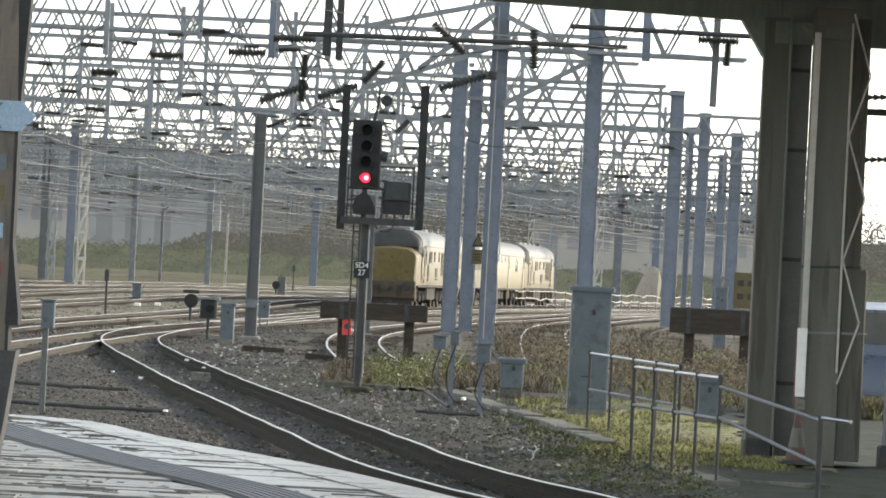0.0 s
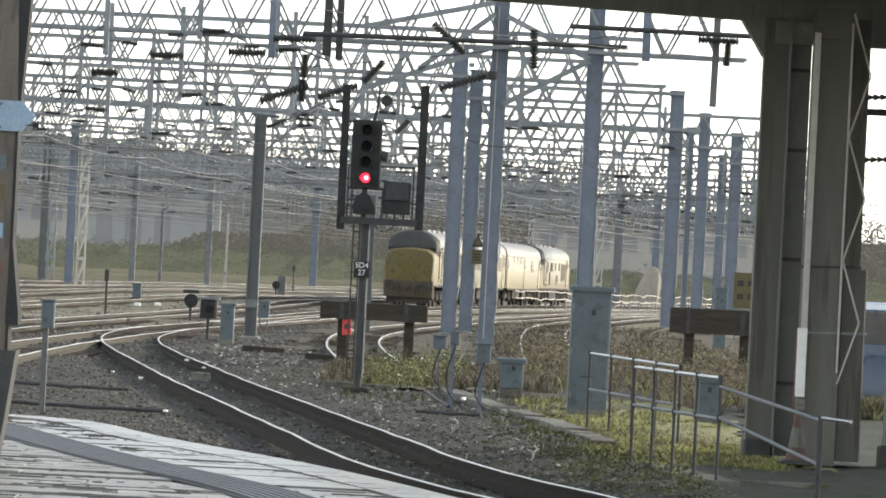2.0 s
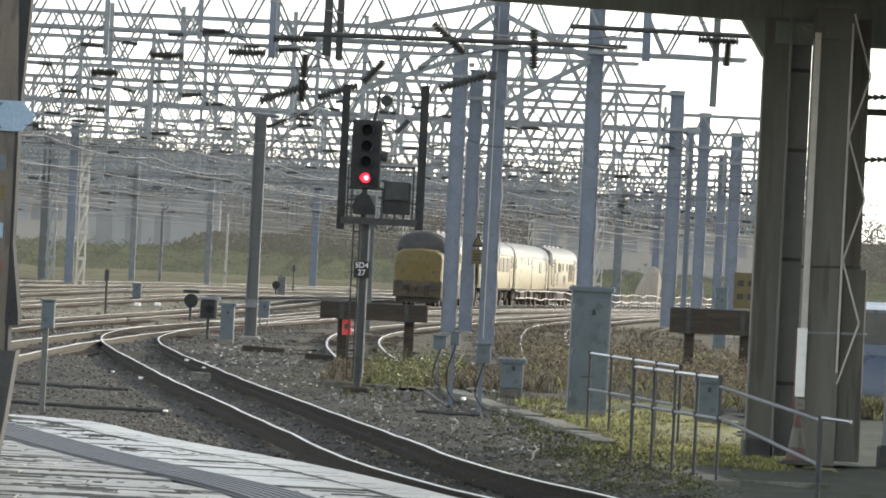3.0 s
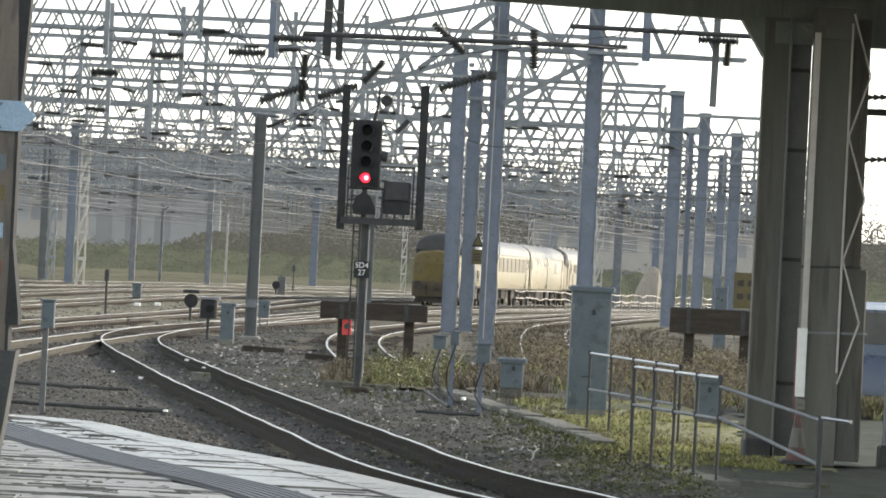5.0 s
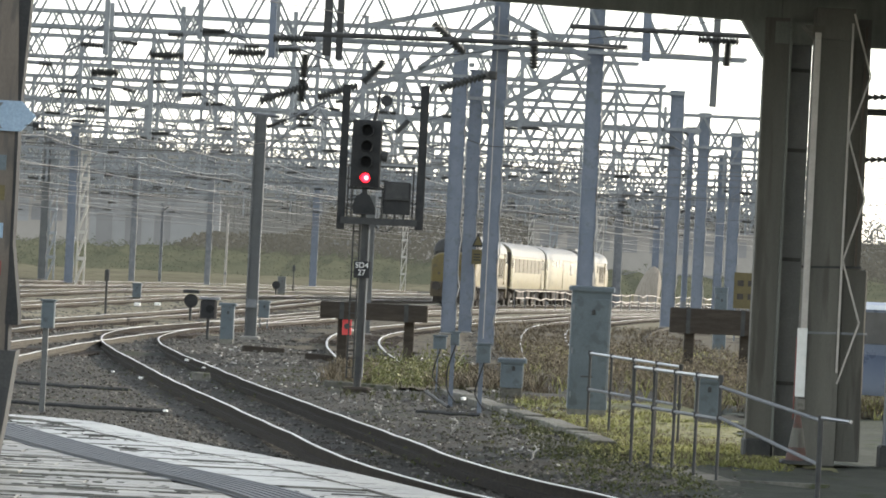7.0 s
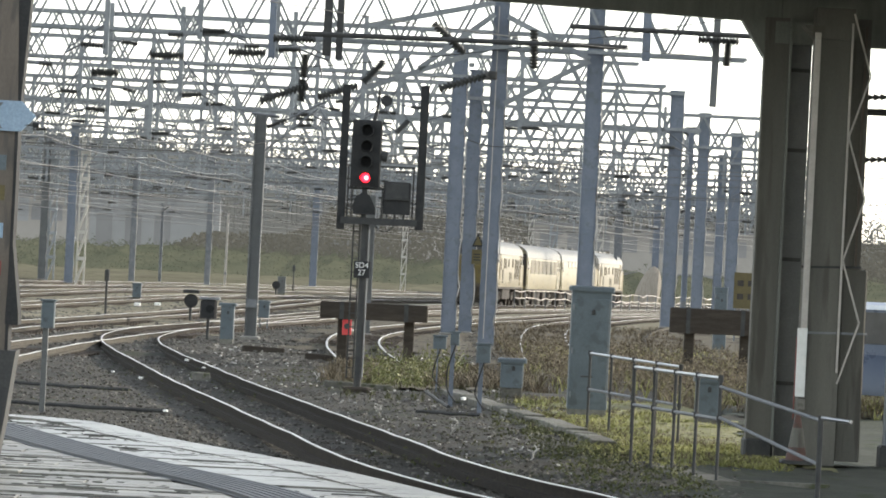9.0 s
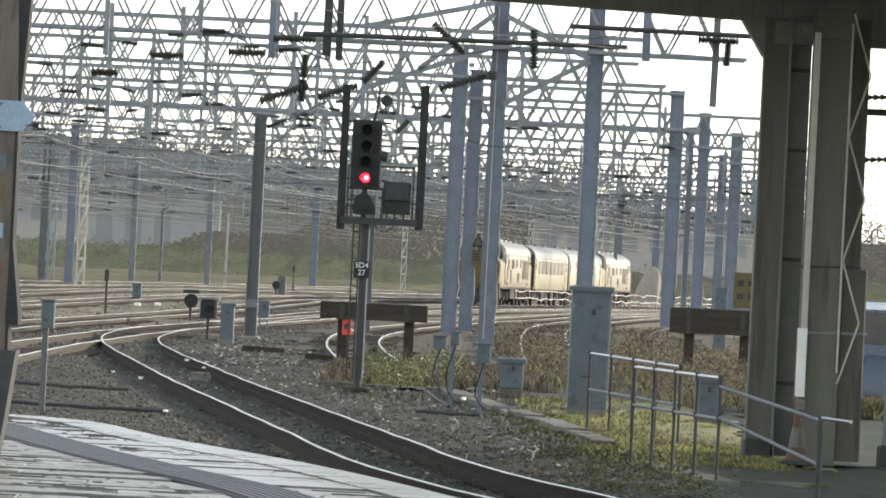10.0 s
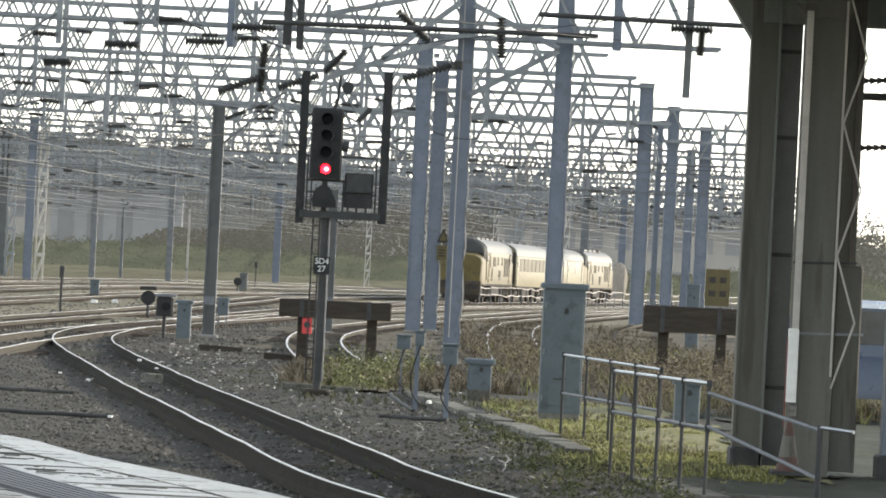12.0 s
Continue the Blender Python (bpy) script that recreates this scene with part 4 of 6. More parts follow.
def coach(label, high_windows):
    th = thing("railway_coach", Matrix(), label, "coach", "train vehicles")
    L = 19.6
    h = L / 2
    part("body", Geo().sweep([section(2.76, 1.05, 2.95, 3.74, -h), section(2.76, 1.05, 2.95, 3.74, h)]), "train_side", th, "dusty cream-yellow bodyside", smooth=True)
    part("roof", Geo().sweep([roof_section(2.8, 2.97, 3.82, -h - 0.02), roof_section(2.8, 2.97, 3.82, h + 0.02)]), "train_roof", th, "pale grey roof", smooth=True)
    for s in (-1, 1):
        part("gangway", Geo().block((0, s * (h + 0.22), 2.2), (1.0, 0.42, 2.2), 0.05), "train_dark", th)
        part("end_panel", Geo().box((0, s * (h + 0.015), 2.2), (2.6, 0.03, 2.0)), "train_dark", th, "dark coach end")
        buffers(th, s * h, s)
    for x in (-1.39, 1.39):
        if high_windows:
            for k in range(4):
                part("window", Geo().box((x, -5.6 + 1.9 * k, 2.75), (0.03, 0.9, 0.42)), "glass", th)
            part("window", Geo().box((x, 5.0, 2.45), (0.03, 1.3, 0.75)), "glass", th)
        else:
            for k in range(7):
                part("window", Geo().box((x, -6.9 + 2.3 * k, 2.42), (0.03, 1.9, 0.82)), "train_panel", th, "plated-over grey window")
        for y in (-h + 0.7, h - 0.7, 0.4 if high_windows else h - 1.6):
            d = part("door", Geo().box((x, y, 2.05), (0.035, 0.72, 1.9)), "train_side", th)
            part("door_window", Geo().box((x * 1.006, y, 2.55), (0.03, 0.45, 0.6)), "glass", d)
        part("step_board", Geo().box((x * 0.96, 0, 1.0), (0.12, L - 1.5, 0.08)), "train_dark", th)
    for k in range(4):
        part("roof_vent", Geo().tube((0, -7 + 4.6 * k, 3.8), (0, -7 + 4.6 * k, 3.95), 0.18, 10), "train_roof", th)
    for y, l, w in ((-2.6, 2.2, 2.3), (0.4, 1.4, 2.1), (2.8, 1.8, 2.3)):
        part("underframe_box", Geo().block((0, y, 0.72), (w, l, 0.55), 0.05), "train_dark", th)
    bogie(th, -h + 3.0, (-1.3, 1.3))
    bogie(th, h - 3.0, (-1.3, 1.3))
    return th


lead = locomotive("heritage diesel locomotive with yellow nose and sunlit cream side")
coach_one = coach("cream-yellow railway coach with plated-over windows", False)
coach_two = coach("cream-yellow railway coach with small high windows", True)
rear = copy_thing(lead, Matrix())
rear_sets = [(o, o.matrix_basis.translation.y) for o in rear.children if o.name.startswith("wheelset")]
# distance of each vehicle's middle from the tip of the leading nose
TRAIN = [(lead, 9.0), (coach_one, 28.7), (coach_two, 49.2), (rear, 69.0)]
SPEED, NOSE = 4.64, 216.4


# ---- signal ----
def colour_signal():
    th = thing("colour_light_signal", pose(-1.5, 85.8, 0), "black colour light signal showing red on a ladder post", "signal")
    part("footing", Geo().block((0, 0, -0.2), (0.5, 0.5, 0.3), 0.04), "timber", th)
    post = part("post", Geo().tube((0, 0, -0.1), (0, 0, 3.05), 0.072, 14), "darksteel", th, smooth=True)
    part("conduit", Geo().tube((0.085, -0.02, 0.1), (0.085, -0.02, 3.0), 0.013, 6), "galv", post, "pale cable conduit")
    plate = part("number_plate", Geo().block((-0.02, -0.13, 2.18), (0.3, 0.03, 0.32), 0.006), "black", th, "black identification plate with white letters")
    for txt, z in (("SD4", 2.21), ("27", 2.07)):
        cu = bpy.data.curves.new("lettering", "FONT")
        cu.body, cu.size, cu.align_x, cu.extrude = txt, 0.15, "CENTER", 0.001
        tmp = bpy.data.objects.new("lettering", cu)
        scene.collection.objects.link(tmp)
        me = bpy.data.meshes.new_from_object(tmp.evaluated_get(bpy.context.evaluated_depsgraph_get()))
        bpy.data.objects.remove(tmp)
        me.materials.clear()
        me.materials.append(M["white"])
        ob = new("lettering", me)
        ob.parent = plate
        ob.matrix_basis = pose(-0.02, -0.149, z, 90, 0, 0)
    # ladder on the side of the post
    lad = Geo()
    for x in (-0.22, -0.1):
        lad.beam((x, 0.25, 0.1), (x, 0.25, 3.05), 0.03, 0.03)
    l = part("ladder", lad, "darksteel", th)
    for k in range(11):
        part("rung", Geo().tube((-0.22, 0.25, 0.3 + k * 0.26), (-0.1, 0.25, 0.3 + k * 0.26), 0.012, 6), "darksteel", l)
    # cage platform
    part("platform_frame", Geo().beam((-0.47, 0, 3.1), (0.98, 0, 3.1), 0.3, 0.13).beam((-0.47, 0.5, 3.1), (0.98, 0.5, 3.1), 0.06, 0.1), "darksteel", th)
    part("screen_board", Geo().block((-0.47, -0.05, 4.3), (0.15, 0.06, 2.75), 0.01), "black", th, "dark upright board")
    part("screen_board", Geo().block((1.02, -0.05, 4.35), (0.16, 0.06, 2.75), 0.01), "black", th, "dark upright board")
    for a, b in (((-0.45, 4.15), (0.9, 4.15)), ((0.88, 3.1), (0.88, 4.15)), ((-0.36, 3.1), (-0.36, 4.15)), ((0.3, 3.1), (0.3, 3.75)), ((-0.36, 3.72), (0.3, 3.72)), ((-0.36, 3.5), (-0.2, 3.5)), ((-0.28, 3.1), (-0.28, 3.7)), ((0.3, 3.48), (0.88, 3.48))):
        part("cage_rail", Geo().beam((a[0], 0.05, a[1]), (b[0], 0.05, b[1]), 0.03, 0.035), "darksteel", th)
    # four-aspect head with backboard and hoods
    head = part("signal_head", Geo().block((-0.04, -0.05, 4.38), (0.57, 0.16, 1.28), 0.03), "black", th, "black signal head")
    for k in range(4):
        z = 3.92 + k * 0.3
        ring = [Vector((-0.04 + math.cos(a) * 0.12, 0, z + math.sin(a) * 0.12)) for a in [math.pi * (i / 13 * 1.7 - 0.35) for i in range(14)]]
        hood = Geo()
        inner = [Vector((-0.04 + (p.x + 0.04) * 0.92, 0, z + (p.z - z) * 0.92)) for p in ring]
        loop = ring + inner[::-1]
        hood.sweep([[p + Vector((0, -0.13, 0)) for p in loop], [p + Vector((0, -0.34, 0)) for p in loop]])
        part("hood", hood, "black", head)
        part("lens", Geo().tube((-0.04, -0.12, z), (-0.04, -0.145, z), 0.085, 18), "lens" if k == 0 else "lens_off", head, "lit red lens" if k == 0 else "")
    part("lens_core", Geo().tube((-0.02, -0.14, 3.92), (-0.02, -0.152, 3.92), 0.042, 14), "lens_core", head, "bright centre of the red lens")
    part("head_bracket", Geo().beam((-0.04, 0.1, 3.15), (-0.04, 0.1, 3.8), 0.1, 0.12), "darksteel", th)
    # position light subsidiary
    sub = [(-0.2, 0.0), (0.22, 0.0), (0.22, 0.12), (0.1, 0.36), (-0.02, 0.42), (-0.16, 0.33), (-0.22, 0.15)]
    g = Geo().sweep([[Vector((-0.04 + x, -0.2, 3.23 + z)) for x, z in sub], [Vector((-0.04 + x, 0.06, 3.23 + z)) for x, z in sub]])
    s = part("subsidiary_light", g, "black", th, "black position light signal")
    for x, z in ((-0.12, 3.33), (0.08, 3.33), (0.06, 3.5)):
        part("small_lens", Geo().tube((x, -0.19, z), (x, -0.215, z), 0.05, 12), "black", s)
    # route indicator box
    box = part("route_indicator", Geo().block((0.58, -0.02, 3.56), (0.52, 0.3, 0.62), 0.02), "black", th, "black route indicator box")
    part("indicator_face", Geo().box((0.58, -0.175, 3.7), (0.44, 0.02, 0.28)), "darksteel", box)
    part("indicator_ledge", Geo().box((0.58, -0.19, 3.54), (0.54, 0.06, 0.03)), "darksteel", box)
    for x in (0.4, 0.55, 0.72):
        part("bolt", Geo().tube((x, -0.05, 3.16), (x, -0.05, 3.27), 0.02, 6), "darksteel", box)
    part("lamp_disc", Geo().tube((0.29, 0.1, 5.41), (0.29, 0.2, 5.41), 0.11, 18), "darksteel", th)
    part("disc_arm", Geo().tube((0.07, 0.1, 5.0), (0.12, 0.1, 5.2), 0.035).tube((0.12, 0.1, 5.2), (0.16, 0.1, 5.62), 0.025), "darksteel", th)
    part("side_arm", Geo().beam((0.24, 0, 4.98), (0.42, 0, 4.97), 0.05, 0.04).tube((0.5, 0, 4.8), (0.72, 0, 5.05), 0.05, 8), "darksteel", th)
    part("side_knob", Geo().tube((0.24, 0, 4.36), (0.36, 0, 4.34), 0.1, 12), "darksteel", th)
    cable = [Vector((0.18 + 0.37 * i / 10, -0.1, 3.04 - 0.13 * (1 - (i / 5 - 1) ** 2))) for i in range(11)]
    part("cable", Geo().path(cable, 0.012), "black", th)


colour_signal()


# ---- buffer stops ----
def buffer_stop(x, y, w, h0, h1, legs, lamp):
    th = thing("buffer_stop", pose(x, y, 0), "heavy dark timber buffer stop" + (" with a red lamp box" if lamp else " on rail posts"), "buffer stop", "buffer stops")
    part("beam", Geo().block((0, 0, (h0 + h1) / 2), (w, 0.34, h1 - h0), 0.025), "timber", th)
    part("strap", Geo().box((-w * 0.3, -0.18, (h0 + h1) / 2), (0.1, 0.02, h1 - h0 + 0.02)), "darksteel", th)
    part("strap", Geo().box((w * 0.3, -0.18, (h0 + h1) / 2), (0.1, 0.02, h1 - h0 + 0.02)), "darksteel", th)
    for lx in legs:
        part("post", Geo().block((lx, 0.2, h0 / 2), (0.24, 0.26, h0 + 0.5), 0.02), "timber", th)
        part("raking_strut", Geo().beam((lx, 0.3, h0), (lx, 2.0, -0.1), 0.14, 0.16), "rail_side", th)
    if lamp:
        b = part("lamp_box", Geo().block((-0.62, -0.05, 0.82), (0.22, 0.18, 0.36), 0.02), "red", th, "red lamp box")
        part("lamp_glass", Geo().tube((-0.62, -0.14, 0.84), (-0.62, -0.16, 0.84), 0.07, 12), "glass", b)


buffer_stop(-1.54, 106, 2.52, 1.01, 1.41, (-0.72, 0.84), True)
buffer_stop(6.67, 109.4, 2.2, 1.04, 1.65, (-0.6, 0.75), False)


# ---- cabinets and boxes ----
def cabinet(name, x, y, w, d, h, label, lip=0.05, z=0.0, mat="cabinet", legs=0.0):
    th = thing(name, pose(x, y, rise(y) + z - 0.08), label, "equipment cabinet" if h > 1 else "equipment box", "lineside cabinets")
    if legs:
        for sx in (-1, 1):
            part("leg", Geo().box((sx * w * 0.35, 0, legs / 2), (0.05, 0.05, legs)), "galv", th)
    else:
        part("plinth", Geo().block((0, 0, 0.0), (w * 0.96, d * 0.96, 0.3), 0.02), "old_concrete", th)
    b = part("body", Geo().block((0, 0, legs + h / 2 + 0.05), (w, d, h), 0.015), mat, th)
    part("lid", Geo().block((0, 0, legs + h + 0.07), (w + 2 * lip, d + 2 * lip, 0.09), 0.025), mat, th, "overhanging sloped lid")
    dr = part("door", Geo().block((0, -d / 2 - 0.012, legs + h * 0.52), (w * 0.9, 0.02, h * 0.86), 0.006), mat, th)
    part("handle", Geo().block((w * 0.05, -d / 2 - 0.04, legs + h * 0.84), (0.06, 0.03, 0.09), 0.01), "darksteel", dr)
    if h > 1:
        part("handle", Geo().block((-w * 0.05, -d / 2 - 0.04, legs + h * 0.3), (0.2, 0.02, 0.03), 0.005), "darksteel", dr)
        for zz in (0.25, 1.0, 1.75):
            part("hinge", Geo().tube((-w * 0.45, -d / 2 - 0.03, legs + zz), (-w * 0.45, -d / 2 - 0.03, legs + zz + 0.1), 0.015, 6), "galv", dr)
    return th


cabinet("location_cabinet", 2.6, 77.8, 0.68, 0.6, 2.05, "tall grey-blue location cabinet standing in grass")
cabinet("relay_box", 1.45, 87.3, 0.44, 0.4, 0.5, "low grey-blue relay box with cables in the weeds", 0.06, 0.08)
cabinet("relay_box", 4.6, 76.6, 0.4, 0.4, 0.62, "low grey-blue relay box behind the handrail", 0.04)
cabinet("relay_box", 9.3, 150, 0.42, 0.4, 2.0, "tall narrow grey-blue relay box with a pale edge", 0.02)
cabinet("relay_box", -5.95, 127, 0.38, 0.34, 0.95, "narrow grey trackside box beside the points", 0.06)
cabinet("relay_box", -14.28, 212.6, 0.4, 0.4, 0.6, "small grey trackside box by the far tracks", 0.04)
cabinet("relay_box", -5.83, 150, 0.36, 0.3, 0.5, "small grey trackside box on legs", 0.03, legs=0.3)
cabinet("relay_box", -10.3, 292, 0.5, 0.4, 1.0, "far dark trackside box", 0.03, mat="mast_dark")


def post_box(x, y, h, bw, bh, label, cable=True, pw=0.075):
    th = thing("junction_post", pose(x, y, rise(y)), label, "junction box", "junction posts")
    part("post", Geo().box((0, 0, h / 2 - 0.15), (pw, pw, h + 0.1)), "mast" if cable else "mast_dark", th)
    b = part("junction_box", Geo().block((0.03, -0.06, h - bh / 2), (bw, 0.14, bh), 0.015), "cabinet", th, "grey junction box")
    part("lid", Geo().block((0.03, -0.06, h + 0.015), (bw + 0.04, 0.18, 0.03), 0.008), "cabinet", b)
    if cable:
        pts = [Vector((0.05, -0.08, h - bh)), Vector((0.0, -0.1, h - bh - 0.15)), Vector((-0.08, -0.1, h - bh - 0.45)), Vector((-0.06, -0.12, 0.15)), Vector((0.08, -0.2, -0.05))]
        part("cable", Geo().path(spline(pts, 0.06), 0.014), "black", th)


post_box(0.26, 79.2, 1.15, 0.16, 0.22, "slim grey post with a junction box and hanging cable")
post_box(0.0, 88.0, 0.95, 0.26, 0.24, "small grey junction box on a thin stake", True, 0.03)
post_box(0.73, 75.0, 1.03, 0.24, 0.3, "slim grey post with a junction box and hanging cable")
post_box(-5.84, 67.2, 1.47, 0.2, 0.4, "rusty steel post with a grey box beside the ballast", False, 0.08)


def disc_signal(x, y, h, r, label, hood=True):
    th = thing("shunting_signal", pose(x, y, rise(y)), label, "shunting signal", "shunting signals")
    part("post", Geo().tube((0, 0, -0.2), (0, 0, h), 0.05, 8), "darksteel", th)
    part("disc", Geo().tube((0, -0.06, h), (0, 0.06, h), r, 20), "black", th)
    if hood:
        part("hood", Geo().block((0, -0.02, h + r + 0.08), (r * 2.3, 0.3, 0.13), 0.02), "black", th)


disc_signal(-8.93, 162, 0.56, 0.25, "black shunting disc signal on a short post")


def lamp_signal(x, y):
    th = thing("ground_signal", pose(x, y, rise(y)), "dark boxy ground signal lamp with a pale lid", "ground signal")
    part("post", Geo().tube((0, 0, -0.25), (0, 0, 0.45), 0.05, 8), "darksteel", th)
    body = part("lamp_body", Geo().block((0, 0, 0.72), (0.48, 0.36, 0.56), 0.06), "black", th)
    part("lid", Geo().block((0.02, 0, 1.03), (0.62, 0.44, 0.07), 0.02), "galv", th, "pale overhanging lid")
    part("lens", Geo().tube((0.05, -0.17, 0.72), (0.05, -0.21, 0.72), 0.12, 14), "lens_off", body)


lamp_signal(-6.75, 132)
disc_signal(-10.4, 285, 0.5, 0.25, "black shunting disc signal by the far track", False)


def marker(x, y, h, w):
    th = thing("marker_post", pose(x, y, rise(y)), "thin dark marker post with a narrow box top", "marker post")
    part("post", Geo().tube((0, 0, -0.2), (0, 0, h), 0.045, 8), "darksteel", th)
    part("box", Geo().block((0, 0, h), (w, 0.2, 0.42), 0.03), "darksteel", th)


marker(-12.2, 165, 1.3, 0.17)
marker(-10.8, 330, 1.6, 0.2)


# ---- warning signs ----
def sign(x, y, z, w, h, label, mat="yellow", tri=False):
    th = thing("warning_sign", pose(x, y, z), label, "sign")
    g = Geo()
    if tri:
        p = [(-w / 2, 0), (w / 2, 0), (0, h)]
        g.sweep([[Vector((a, -0.01, b)) for a, b in p], [Vector((a, 0.01, b)) for a, b in p]])
    else:
        g.block((0, 0, h / 2), (w, 0.03, h), 0.005)
    face = part("plate", g, mat, th)
    if tri:
        q = [(-w * 0.33, h * 0.12), (w * 0.33, h * 0.12), (0, h * 0.78)]
        part("border", Geo().sweep([[Vector((a, -0.016, b)) for a, b in p], [Vector((a, -0.011, b)) for a, b in p]]), "black", face)
        part("symbol_field", Geo().sweep([[Vector((a, -0.024, b)) for a, b in q], [Vector((a, -0.018, b)) for a, b in q]]), mat, face)
    return th, face


sign(1.24, 161.7, 3.22, 0.42, 0.5, "yellow triangular electric warning sign fixed to a mast", "old_yellow", True)
th, face = sign(1.22, 161.7, 2.6, 0.36, 0.52, "yellow rectangular warning notice fixed to a mast", "old_yellow")
for z in (0.15, 0.25, 0.35):
    part("lettering_bar", Geo().box((0, -0.018, z), (0.24, 0.005, 0.04)), "black", face)
th, face = sign(11.45, 170, 1.45, 0.9, 1.35, "large yellow notice board with dark blocks of writing", mat="old_yellow")
part("leg", Geo().box((-0.35, 0.05, -0.5), (0.06, 0.06, 1.5)), "galv", th)
part("leg", Geo().box((0.35, 0.05, -0.5), (0.06, 0.06, 1.5)), "galv", th)
for x, z in ((-0.2, 0.95), (0.2, 0.95), (-0.2, 0.45), (0.2, 0.45)):
    part("lettering_bar", Geo().box((x, -0.018, z), (0.24, 0.005, 0.22)), "train_dark", face)


# ---- handrail ----
def handrail():
    th = thing("handrail_fence", Matrix(), "galvanised tube handrail with two rails round the platform steps", "handrail")
    top, mid = 1.1, 0.62
    A, B = Vector((2.37, 70.2, -0.05)), Vector((3.56, 66.0, -0.12))
    C, D = Vector((2.52, 57.6, 0)), Vector((3.34, 53.1, 0))
    Eo = Vector((4.27, 50.0, 0))
    r = 0.022

    def run(a, b, n, low):
        # Posts take dark steel for their shaded side, top rails the sunlit tube.
        for k in range(n + 1):
            p = a.lerp(b, k / n)
            po = part("post", Geo().tube(p - Vector((0, 0, 0.2)), p + Vector((0, 0, top)), 0.02, 8), "darksteel", th, smooth=True)
            for z in (top, low):
                part("clamp", Geo().tube(p + Vector((0, 0, z - 0.04)), p + Vector((0, 0, z + 0.04)), 0.033, 8), "darksteel", po)
        for z, mat in ((top, "handrail"), (low, "galv")):
            part("rail", Geo().tube(a + Vector((0, 0, z)), b + Vector((0, 0, z)), r, 8), mat, th, "top tube rail, paler for the sun on it" if z == top else "", smooth=True)

    run(A, B, 4, 0.54)
    run(C, D, 4, mid)
    for za, zb in ((1.0, 0.75), (0.64, 0.26)):
        part("sloping_rail", Geo().tube(D + Vector((0, 0, za)), Eo + Vector((0, 0, zb)), r, 8), "galv", th, smooth=True)
    part("post", Geo().tube(Eo - Vector((0, 0, 0.3)), Eo + Vector((0, 0, 0.8)), 0.03, 8), "darksteel", th, smooth=True)
    part("rail", Geo().tube(Eo + Vector((0.0, 0, 0.78)), Eo + Vector((0.3, -0.4, 0.76)), r, 8), "handrail", th)
    # concrete path under the posts
    path = thing("path_slab", Matrix(), "worn concrete path slab under the handrail", "path", kind="structure")
    q = [(2.75, 56.6), (3.3, 52.9), (3.62, 53.0), (3.45, 54.6), (3.05, 56.7)]
    part("slab", Geo().sweep([[Vector((x, y, -0.2)) for x, y in q], [Vector((x, y, -0.1)) for x, y in q]]), "old_concrete", path)
    part("kerb", Geo().beam((3.62, 53.8, -0.17), (4.7, 53.5, -0.16), 0.14, 0.12), "old_concrete", path)


handrail()


def trough():
    pts = spline([(0.25, 88), (0.5, 84.5), (1.15, 77.5), (1.8, 71.0), (2.12, 67.2), (2.4, 63.6)], 1.0)
    th = thing("cable_trough", Matrix(), "line of weathered concrete cable trough lids", "cable trough", kind="structure")
    for a, b in zip(pts, pts[1:]):
        d = b - a
        ang = math.degrees(math.atan2(-d.x, d.y))
        ob = part("trough_lid", Geo().block((0, 0, 0), (0.36, d.length - 0.02, 0.14), 0.012), "old_concrete", th)
        m = (a + b) / 2
        ob.matrix_basis = pose(m.x, m.y, -0.115 + random.uniform(-0.02, 0.02), random.uniform(-1, 1), random.uniform(-2, 2), ang)


trough()


